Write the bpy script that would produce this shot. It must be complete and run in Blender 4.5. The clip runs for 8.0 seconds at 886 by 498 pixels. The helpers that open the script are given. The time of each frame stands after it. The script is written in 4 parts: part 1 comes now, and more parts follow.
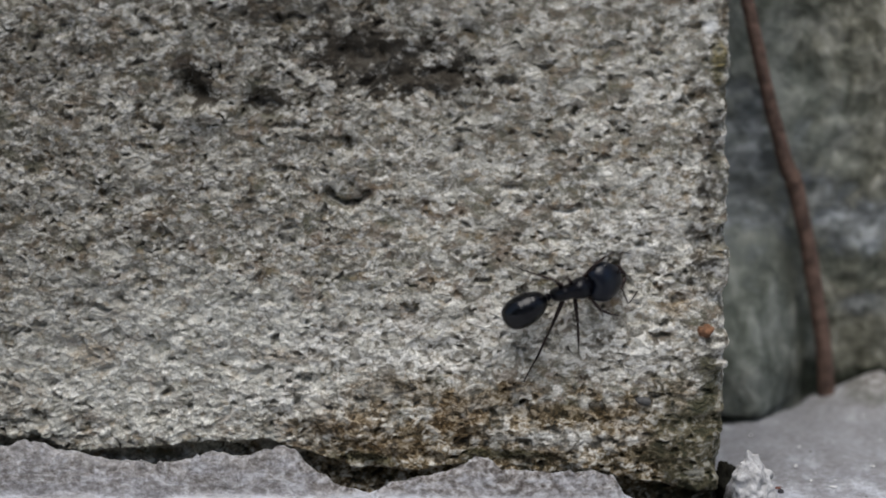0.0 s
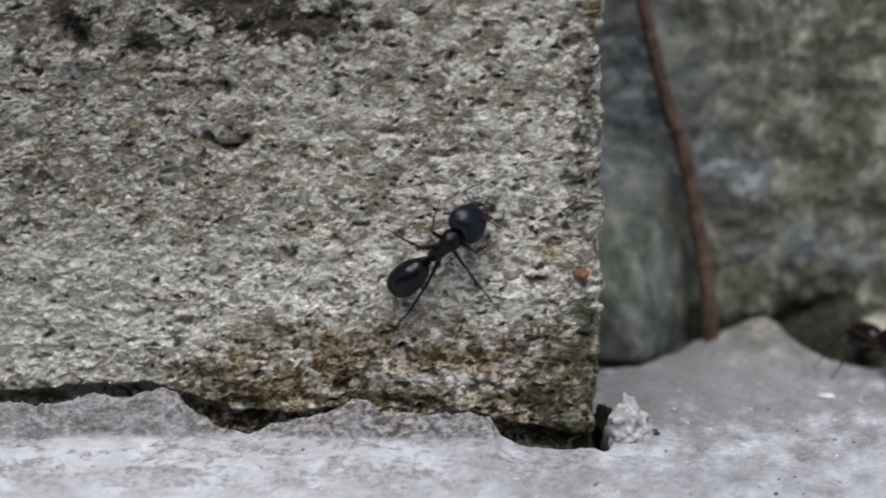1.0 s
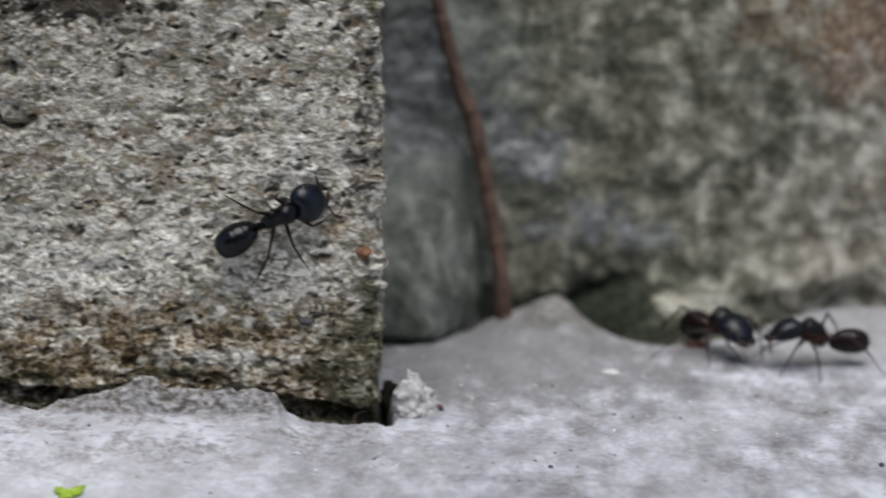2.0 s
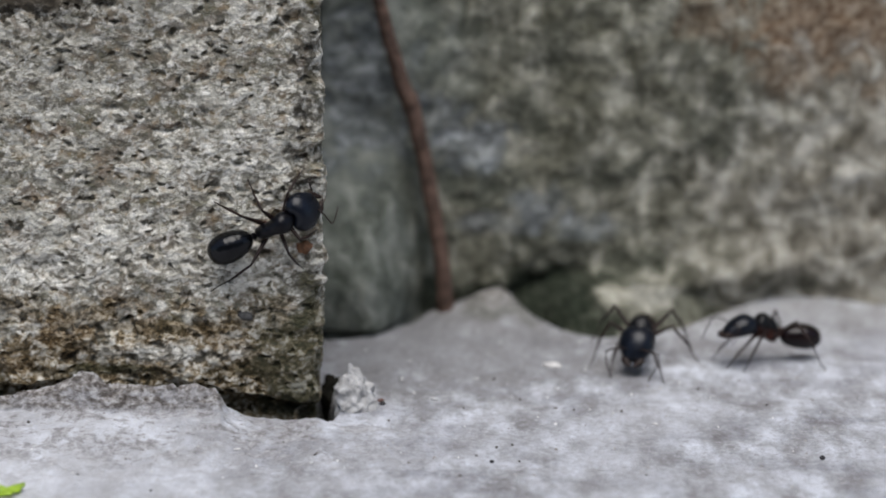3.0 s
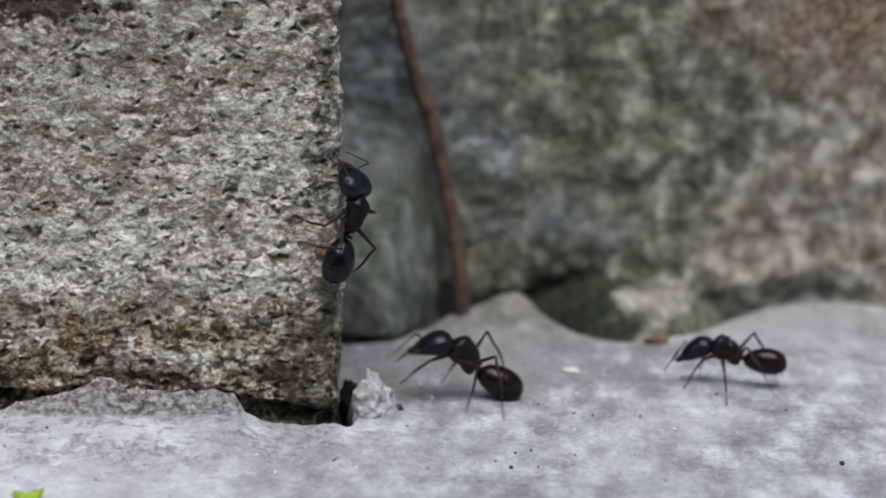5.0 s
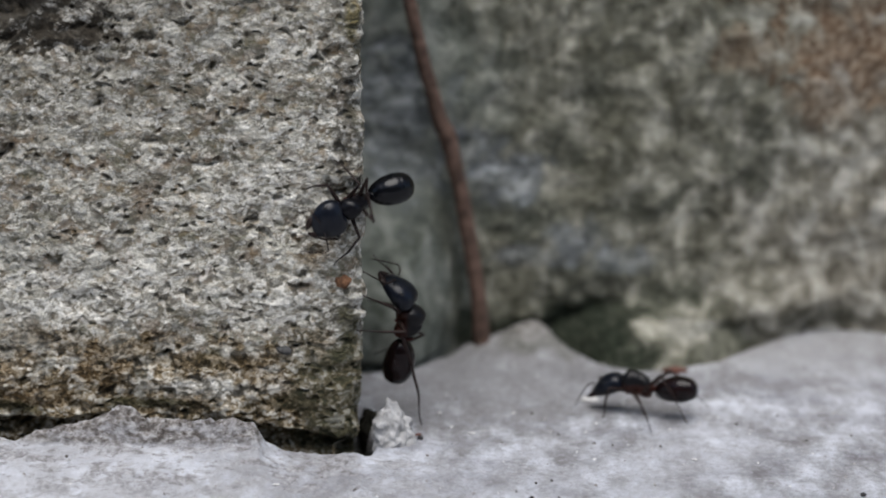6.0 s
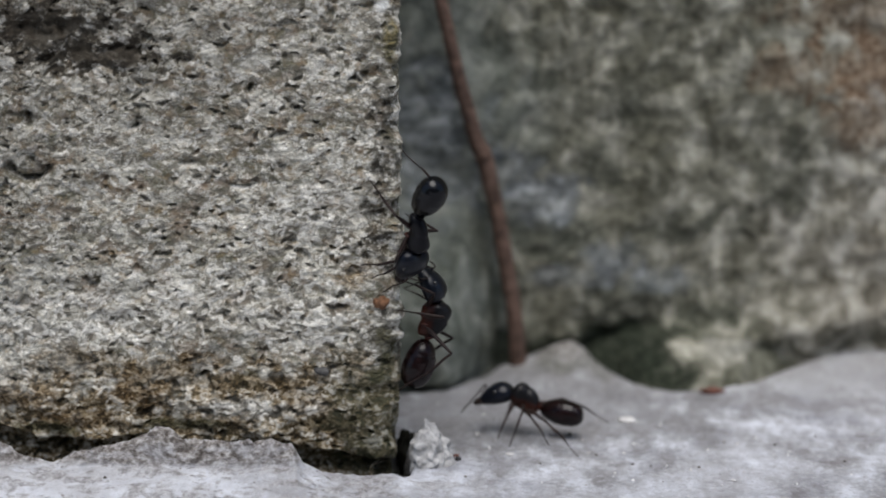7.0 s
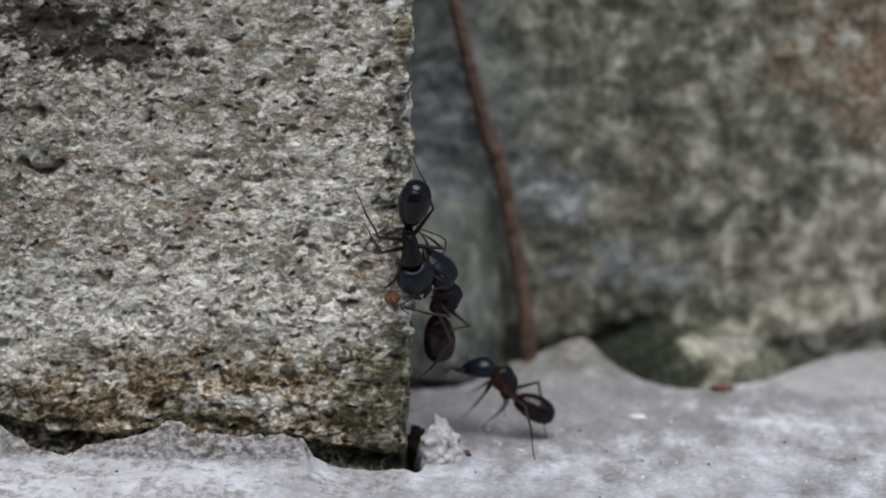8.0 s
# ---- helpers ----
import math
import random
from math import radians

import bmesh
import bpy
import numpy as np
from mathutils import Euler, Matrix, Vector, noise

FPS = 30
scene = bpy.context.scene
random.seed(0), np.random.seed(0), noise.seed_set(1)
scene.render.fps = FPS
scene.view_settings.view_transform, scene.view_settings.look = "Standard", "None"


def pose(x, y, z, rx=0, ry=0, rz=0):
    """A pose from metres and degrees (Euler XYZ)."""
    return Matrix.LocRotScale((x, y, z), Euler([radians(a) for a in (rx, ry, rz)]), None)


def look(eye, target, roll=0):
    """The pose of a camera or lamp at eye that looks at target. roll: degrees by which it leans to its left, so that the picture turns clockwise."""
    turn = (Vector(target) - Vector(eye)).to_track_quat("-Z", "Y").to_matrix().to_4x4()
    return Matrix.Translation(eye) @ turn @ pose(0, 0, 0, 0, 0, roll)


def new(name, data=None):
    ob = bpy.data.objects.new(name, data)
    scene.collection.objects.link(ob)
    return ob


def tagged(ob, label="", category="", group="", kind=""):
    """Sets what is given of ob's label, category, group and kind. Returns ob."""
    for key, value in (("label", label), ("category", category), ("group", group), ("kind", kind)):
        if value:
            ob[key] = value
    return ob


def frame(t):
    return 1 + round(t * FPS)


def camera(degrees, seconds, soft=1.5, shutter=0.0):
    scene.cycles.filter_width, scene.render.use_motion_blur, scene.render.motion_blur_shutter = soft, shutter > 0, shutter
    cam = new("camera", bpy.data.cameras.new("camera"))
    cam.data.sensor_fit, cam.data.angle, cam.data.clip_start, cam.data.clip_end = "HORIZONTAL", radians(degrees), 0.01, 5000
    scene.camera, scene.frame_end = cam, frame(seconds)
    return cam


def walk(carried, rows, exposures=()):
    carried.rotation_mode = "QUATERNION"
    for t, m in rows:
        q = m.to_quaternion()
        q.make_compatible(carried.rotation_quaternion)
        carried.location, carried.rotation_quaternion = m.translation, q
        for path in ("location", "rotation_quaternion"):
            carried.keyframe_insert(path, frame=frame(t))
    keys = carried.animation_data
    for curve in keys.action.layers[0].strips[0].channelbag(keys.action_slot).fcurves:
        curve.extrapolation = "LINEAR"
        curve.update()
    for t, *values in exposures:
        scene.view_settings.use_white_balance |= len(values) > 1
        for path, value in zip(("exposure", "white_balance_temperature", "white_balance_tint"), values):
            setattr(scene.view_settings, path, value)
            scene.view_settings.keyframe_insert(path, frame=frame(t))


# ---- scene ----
# Unit of the plan: millimetres, turned to metres by MM. x right, y away from the viewer, z up; the block's corner foot is the origin.
MM = 0.001
cam = camera(18.0, 8.0, soft=1.75, shutter=0.4)
cam.data.dof.use_dof = True
cam.data.dof.focus_distance = 0.2535
cam.data.dof.aperture_fstop = 19.0
PATH = [
    (0, -11.56, -241.78, 84.27, 75.909, 0.735, 3.046),
    (0.2, -10.41, -242.18, 83.88, 75.854, 0.75, 3.143),
    (0.3, -9.83, -242.39, 83.69, 75.806, 0.758, 3.132),
    (0.5, -8.68, -242.79, 83.3, 75.623, 0.773, 2.966),
    (0.7, -6.59, -243.36, 83.26, 75.212, 0.653, 2.776),
    (0.8, -5.54, -243.65, 83.25, 75, 0.593, 2.568),
    (1, -3.45, -244.22, 83.21, 75.13, 0.473, 2.409),
    (1.2, -1.68, -245.33, 82.78, 75.366, 0.487, 2.2),
    (1.3, -0.8, -245.89, 82.57, 75.395, 0.495, 2.04),
    (1.5, 0.97, -247, 82.14, 75.336, 0.509, 1.837),
    (1.7, 3.13, -247.6, 82.63, 75.2, 0.262, 1.37),
    (1.8, 4.21, -247.89, 82.87, 75.117, 0.138, 0.833),
    (2, 6.37, -248.49, 83.36, 74.901, -0.109, 0.235),
    (2.2, 7.34, -248.76, 82.78, 74.864, -0.074, -0.349),
    (3.3, 6.89, -247.39, 85.05, 74.381, -0.198, -1.004),
    (3.5, 6.89, -247.39, 85.05, 74.523, -0.199, -1.127),
    (3.7, 6.83, -247.62, 84.95, 74.523, -0.251, -0.663),
    (3.8, 6.81, -247.73, 84.91, 74.593, -0.276, -0.615),
    (4, 6.75, -247.96, 84.81, 74.484, -0.328, -0.827),
    (4.2, 6.75, -247.96, 84.81, 74.397, -0.328, -0.821),
    (5.3, 5.95, -247.01, 85.14, 74.528, -0.036, -0.671),
    (5.5, 5.95, -247.01, 85.14, 74.672, -0.036, -0.658),
    (5.7, 5.39, -246.85, 85.44, 74.832, -0.12, -0.461),
    (5.8, 5.12, -246.77, 85.6, 74.911, -0.162, -0.422),
    (6, 4.56, -246.61, 85.9, 74.836, -0.246, -0.578),
    (6.2, 4.01, -246.37, 86.29, 74.962, -0.258, -0.625),
    (6.3, 3.74, -246.24, 86.48, 74.945, -0.264, -0.563),
    (6.5, 3.19, -246, 86.87, 74.901, -0.276, -0.542),
    (6.7, 3.23, -246.16, 86.55, 75.084, -0.187, -0.512),
    (6.8, 3.26, -246.24, 86.38, 75.176, -0.143, -0.338),
    (7, 3.3, -246.4, 86.06, 75.214, -0.054, -0.118),
    (7.2, 3.34, -246.32, 85.92, 75.257, -0.148, -0.058),
    (7.5, 3.4, -246.2, 85.72, 75.17, -0.289, 0.074),
    (7.7, 3.41, -246.6, 85.89, 75.307, -0.282, 0.15),
    (8, 3.42, -247.2, 86.15, 75.163, -0.271, 0.211),
]
walk(cam, [(t, pose(x * MM, y * MM, z * MM, rx, ry, rz)) for t, x, y, z, rx, ry, rz in PATH])

# ---- light: soft overcast daylight ----
SUN_UP, SUN_TURN = 69.0, 178.0
world = bpy.data.worlds.new("overcast_sky")
scene.world = world
world.use_nodes = True
sky = world.node_tree.nodes.new("ShaderNodeTexSky")
sky.sky_type = "NISHITA"
sky.sun_disc = False
sky.sun_elevation = radians(SUN_UP)
sky.sun_rotation = radians(SUN_TURN)
sky.air_density, sky.dust_density, sky.ozone_density = 1.0, 1.5, 1.5
back = world.node_tree.nodes["Background"]
back.inputs["Strength"].default_value = 0.100
world.node_tree.links.new(sky.outputs[0], back.inputs["Color"])
sun_data = bpy.data.lights.new("sun", "SUN")
sun_data.energy, sun_data.angle, sun_data.color = 2.3, radians(46), (1.0, 0.975, 0.94)
sun = new("sun", sun_data)
a = radians(SUN_TURN)
sun.matrix_world = look((0.3 * math.sin(a), 0.3 * math.cos(a), 0.3 * math.tan(radians(SUN_UP))), (0, 0, 0))
scene.view_settings.exposure = 0.42


# ---- materials ----
class Nodes:
    """A small hand for writing node materials."""

    def __init__(self, name):
        self.m = bpy.data.materials.new(name)
        self.m.use_nodes = True
        self.t = self.m.node_tree
        self.b = self.t.nodes["Principled BSDF"]
        self.where = self.t.nodes.new("ShaderNodeTexCoord").outputs["Object"]

    def put(self, socket, value):
        if isinstance(value, bpy.types.NodeSocket):
            self.t.links.new(value, socket)
        else:
            socket.default_value = value

    def scaled(self, k):
        n = self.t.nodes.new("ShaderNodeMapping")
        self.put(n.inputs["Vector"], self.where)
        n.inputs["Scale"].default_value = k if isinstance(k, tuple) else (k, k, k)
        return n.outputs[0]

    def noise(self, per_mm, detail=4.0, rough=0.55, warp=0.0):
        n = self.t.nodes.new("ShaderNodeTexNoise")
        k = per_mm if isinstance(per_mm, tuple) else (per_mm, per_mm, per_mm)
        self.put(n.inputs["Vector"], self.scaled(tuple(q * 1000 for q in k)))
        n.inputs["Scale"].default_value = 1.0
        n.inputs["Detail"].default_value, n.inputs["Roughness"].default_value = detail, rough
        n.inputs["Distortion"].default_value = warp
        return n.outputs["Fac"]

    def cells(self, per_mm, what="Color"):
        n = self.t.nodes.new("ShaderNodeTexVoronoi")
        self.put(n.inputs["Vector"], self.scaled(per_mm * 1000))
        n.inputs["Scale"].default_value = 1.0
        return n.outputs[what]

    def ramp(self, fac, *stops):
        n = self.t.nodes.new("ShaderNodeValToRGB")
        while len(n.color_ramp.elements) < len(stops):
            n.color_ramp.elements.new(0.5)
        for e, (at, c) in zip(n.color_ramp.elements, stops):
            e.position, e.color = at, (*c, 1) if isinstance(c, tuple) else (c, c, c, 1)
        self.put(n.inputs[0], fac)
        return n.outputs[0]

    def math(self, op, p, q=0.0, clamp=False):
        n = self.t.nodes.new("ShaderNodeMath")
        n.operation, n.use_clamp = op, clamp
        self.put(n.inputs[0], p)
        self.put(n.inputs[1], q)
        return n.outputs[0]

    def mix(self, fac, p, q, blend="MIX"):
        n = self.t.nodes.new("ShaderNodeMix")
        n.data_type, n.blend_type = "RGBA", blend
        self.put(n.inputs["Factor"], fac)
        for socket, v in ((n.inputs[6], p), (n.inputs[7], q)):
            self.put(socket, (*v, 1) if isinstance(v, tuple) else v)
        return n.outputs[2]

    def axis(self, which):
        n = self.t.nodes.new("ShaderNodeSeparateXYZ")
        self.put(n.inputs[0], self.where)
        return self.math("MULTIPLY", n.outputs[which], 1000.0)

    def span(self, v, lo, hi):
        n = self.t.nodes.new("ShaderNodeMapRange")
        n.interpolation_type = "SMOOTHSTEP"
        self.put(n.inputs[0], v)
        n.inputs[1].default_value, n.inputs[2].default_value = lo, hi
        return n.outputs[0]

    def patch(self, cx, cz, rx, rz, ragged, up=2):
        """A stain mask, also used for painted shade, round (cx, cz) on an upright face (up=2) or the ground (up=1), its
        rim broken by a noise.
        """
        dx = self.math("DIVIDE", self.math("SUBTRACT", self.axis(0), cx), rx)
        dz = self.math("DIVIDE", self.math("SUBTRACT", self.axis(up), cz), rz)
        d = self.math("SQRT", self.math("ADD", self.math("MULTIPLY", dx, dx), self.math("MULTIPLY", dz, dz)))
        d = self.math("ADD", d, self.math("MULTIPLY", self.math("SUBTRACT", ragged, 0.5), 2.4))
        return self.span(d, 1.15, 0.45)

    def done(self, colour, rough=0.9, bump=None, depth=0.1, spec=0.3, metal=0.0):
        self.put(self.b.inputs["Base Color"], (*colour, 1) if isinstance(colour, tuple) else colour)
        self.put(self.b.inputs["Roughness"], rough)
        self.b.inputs["Specular IOR Level"].default_value = spec
        self.b.inputs["Metallic"].default_value = metal
        if bump is not None:
            n = self.t.nodes.new("ShaderNodeBump")
            n.inputs["Strength"].default_value = 1.0
            n.inputs["Distance"].default_value = depth * MM
            self.put(n.inputs["Height"], bump)
            self.put(self.b.inputs["Normal"], n.outputs[0])
        return self.m


def block_material():
    n = Nodes("weathered_concrete")
    fine, grain, mid = n.noise(4.2, 3, 0.6), n.noise((1.35, 1.9, 1.9), 3, 0.62, 0.9), n.noise(0.42, 5, 0.6)
    blot = n.noise((0.55, 0.66, 0.66), 5, 0.68)
    cell = n.t.nodes.new("ShaderNodeSeparateColor")
    n.put(cell.inputs[0], n.cells(2.1))
    mark = n.t.nodes.new("ShaderNodeAttribute")
    mark.attribute_name = "grain_tone"
    flake = n.math("ADD", n.math("MULTIPLY", grain, 0.5), n.math("MULTIPLY", mark.outputs["Fac"], 0.5))
    tone = n.ramp(flake, (0.33, (0.055, 0.051, 0.042)), (0.43, (0.23, 0.218, 0.186)), (0.49, (0.42, 0.405, 0.357)), (0.55, (0.62, 0.61, 0.565)), (0.62, (0.82, 0.815, 0.785)))
    sand = n.ramp(cell.outputs[0], (0.0, (0.05, 0.047, 0.042)), (0.25, (0.25, 0.235, 0.20)), (0.6, (0.46, 0.44, 0.38)), (0.9, (0.78, 0.76, 0.71)))
    c = n.mix(0.16, tone, sand)
    c = n.mix(0.75, c, n.mix(1.0, c, n.ramp(fine, (0.36, 0.62), (0.50, 1.06), (0.62, 1.32)), "MULTIPLY"))
    c = n.mix(n.math("MULTIPLY", n.span(blot, 0.49, 0.37), 0.9), c, n.mix(0.75, c, (0.085, 0.080, 0.062)))
    c = n.mix(n.math("MULTIPLY", n.span(cell.outputs[1], 0.86, 1.0), 0.4), c, (0.27, 0.195, 0.13))
    # clusters some grains wide: dark hollows with brown and olive film, pale lime-washed swells
    cluster, film = n.noise((0.34, 0.50, 0.50), 6, 0.66, 0.7), n.noise((0.30, 0.36, 0.36), 4, 0.6)
    dirt = n.ramp(film, (0.38, (0.165, 0.100, 0.055)), (0.50, (0.140, 0.108, 0.075)), (0.60, (0.098, 0.098, 0.058)))
    c = n.mix(n.math("MULTIPLY", n.span(cluster, 0.495, 0.40), 0.92), c, n.mix(0.74, c, dirt))
    c = n.mix(n.math("MULTIPLY", n.span(cluster, 0.51, 0.61), 0.85), c, n.mix(0.60, c, (0.71, 0.70, 0.64)))
    c = n.mix(n.math("MULTIPLY", n.span(mid, 0.49, 0.36), 0.30), c, (0.125, 0.108, 0.080))
    c = n.mix(n.math("MULTIPLY", n.patch(-52, 13.5, 24, 9.5, mid), 0.62), c, n.mix(0.6, c, (0.74, 0.75, 0.71)))
    flat = n.math("MULTIPLY", n.span(n.math("ADD", n.axis(0), n.math("MULTIPLY", n.math("SUBTRACT", mid, 0.5), 30.0)), -44.0, -20.0), 0.12)
    c = n.mix(flat, c, (0.40, 0.385, 0.335))
    ochre = n.math("MULTIPLY", n.span(n.noise((0.75, 0.95, 0.95), 4, 0.6), 0.56, 0.64), 0.5)
    c = n.mix(ochre, c, n.mix(0.75, c, (0.27, 0.185, 0.085)))
    olive = n.math("MULTIPLY", n.span(n.noise((0.5, 0.7, 0.7), 5, 0.65, 0.4), 0.55, 0.63), 0.5)
    c = n.mix(olive, c, n.mix(0.75, c, (0.115, 0.115, 0.070)))
    # moss film and soot towards the upper left, rust-brown damp along the foot
    z, x = n.axis(2), n.axis(0)
    soot = n.math("MULTIPLY", n.span(n.math("ADD", n.math("SUBTRACT", z, n.math("MULTIPLY", x, 0.55)), n.math("MULTIPLY", mid, 34.0)), 44.0, 80.0), 0.72)
    c = n.mix(soot, c, n.mix(0.6, c, (0.075, 0.070, 0.056)))
    # dark stains; those over pits and the crevice paint the shade inside them
    for cx, cz, rx, rz, k in ((-31, 40.6, 9, 3.4, 0.9), (-26, 38.8, 5.5, 1.9, 0.85), (-34, 42.5, 5.0, 2.0, 0.5), (-40.3, 37.0, 2.2, 1.3, 0.8), (-46.6, 38.4, 1.8, 2.4, 0.97), (-60, 40, 9, 4, 0.3), (-40, 45, 9, 2, 0.6), (-2.0, 22.0, 1.8, 1.4, 0.8), (-1.4, 33, 1.3, 6, 0.5), (-34.0, 33.5, 2.2, 0.5, 0.5), (-2.2, 27, 1.5, 2.0, 0.5), (-1.6, 12, 1.6, 3.0, 0.5)):
        c = n.mix(n.math("MULTIPLY", n.patch(cx, cz, rx, rz, n.math("ADD", blot, n.math("MULTIPLY", n.math("SUBTRACT", flake, 0.5), 0.9))), k), c, (0.040, 0.034, 0.026))
    edge = n.math("MULTIPLY", n.span(x, -2.6, -0.4), n.span(n.noise(0.45, 4, 0.6), 0.50, 0.60))
    c = n.mix(n.math("MULTIPLY", edge, 0.75), c, (0.055, 0.052, 0.034))
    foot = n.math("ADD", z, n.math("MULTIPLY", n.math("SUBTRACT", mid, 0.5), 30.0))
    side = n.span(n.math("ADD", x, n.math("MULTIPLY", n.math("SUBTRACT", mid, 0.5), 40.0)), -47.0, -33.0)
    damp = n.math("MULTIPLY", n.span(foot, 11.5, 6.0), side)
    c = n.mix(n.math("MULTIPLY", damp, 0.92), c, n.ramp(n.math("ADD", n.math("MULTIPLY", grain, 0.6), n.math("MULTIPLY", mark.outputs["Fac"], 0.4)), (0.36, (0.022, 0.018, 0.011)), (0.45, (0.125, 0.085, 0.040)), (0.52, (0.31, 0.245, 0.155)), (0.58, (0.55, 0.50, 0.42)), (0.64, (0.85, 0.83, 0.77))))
    # near-black olive, stronger towards the block's bottom
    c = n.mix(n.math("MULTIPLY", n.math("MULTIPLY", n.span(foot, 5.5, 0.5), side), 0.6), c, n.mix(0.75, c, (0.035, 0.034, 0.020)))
    rust = n.ramp(grain, (0.40, (0.030, 0.021, 0.011)), (0.50, (0.165, 0.102, 0.044)), (0.60, (0.42, 0.335, 0.22)))
    for cx, cz, rx, rz, k in ((-35, 6.6, 3.0, 1.5, 0.75), (-24.5, 7.8, 3.2, 2.6, 0.7), (-30, 4.6, 4, 1.2, 0.7), (-17, 5.2, 4, 1.2, 0.55), (-9, 6.8, 2.6, 1.2, 0.5), (-39, 13.5, 4.5, 0.9, 0.5), (-57, 13.5, 2.5, 1.2, 0.45), (-18, 10.5, 3, 1.0, 0.5), (-4, 18.5, 1.6, 1.6, 0.45), (-6, 3.6, 3, 1.2, 0.6)):
        c = n.mix(n.math("MULTIPLY", n.patch(cx, cz, rx, rz, mid), k), c, rust)
    for cx, cz, rx, rz, k in ((-14, 8.6, 2.2, 1.1, 0.7), (-3.0, 8.5, 1.8, 1.2, 0.8), (-1.5, 12, 1.0, 3.0, 0.6), (-20, 4.0, 4, 0.9, 0.8), (-33, 3.6, 3, 0.8, 0.8)):
        c = n.mix(n.math("MULTIPLY", n.patch(cx, cz, rx, rz, mid), k), c, n.ramp(grain, (0.42, (0.022, 0.022, 0.011)), (0.58, (0.12, 0.112, 0.058))))
    # pale swells between the brown bands of the foot, pale wash along the middle
    for cx, cz, rx, rz, k in ((-14.5, 5.6, 7.5, 1.1, 0.8), (-40, 9.5, 6.0, 1.6, 0.55), (-9.5, 14.0, 6.0, 2.6, 0.55), (-27, 13.6, 7.0, 1.6, 0.45), (-8, 24.5, 5.0, 3.5, 0.4), (-33, 14.5, 10.0, 3.0, 0.5), (-19, 16.0, 9.0, 3.0, 0.45)):
        c = n.mix(n.math("MULTIPLY", n.patch(cx, cz, rx, rz, cluster), k), c, n.ramp(flake, (0.38, (0.20, 0.19, 0.165)), (0.48, (0.45, 0.44, 0.405)), (0.58, (0.78, 0.775, 0.745))))
    for cx, cz, rx, rz, k in ((-13, 8.2, 9.0, 0.9, 0.75), (-22, 9.6, 3.5, 1.3, 0.7), (-6.5, 4.4, 3.6, 1.1, 0.75), (-30, 10.4, 5.0, 1.4, 0.6), (-4.0, 9.5, 1.6, 2.2, 0.7)):
        c = n.mix(n.math("MULTIPLY", n.patch(cx, cz, rx, rz, cluster), k), c, n.ramp(flake, (0.38, (0.030, 0.023, 0.012)), (0.48, (0.115, 0.080, 0.040)), (0.58, (0.32, 0.26, 0.175))))
    c = n.mix(n.math("MULTIPLY", n.patch(-2, 4.5, 6, 8, mid), 0.85), c, n.mix(0.75, c, (0.060, 0.064, 0.040)))
    c = n.mix(n.math("MULTIPLY", n.patch(-1.5, 43.4, 0.9, 0.7, mid), 0.9), c, (0.78, 0.79, 0.78))
    c = n.mix(n.math("MULTIPLY", n.patch(-0.9, 40.5, 0.8, 2.6, mid), 0.7), c, n.ramp(grain, (0.40, (0.035, 0.034, 0.012)), (0.60, (0.21, 0.17, 0.06))))
    c = n.mix(1.0, c, (1.02, 1.0, 0.955), "MULTIPLY")
    h = n.math("ADD", n.math("ADD", grain, n.math("MULTIPLY", blot, 0.8)), n.math("MULTIPLY", fine, 0.3))
    return n.done(c, 0.92, h, 0.30, 0.2)


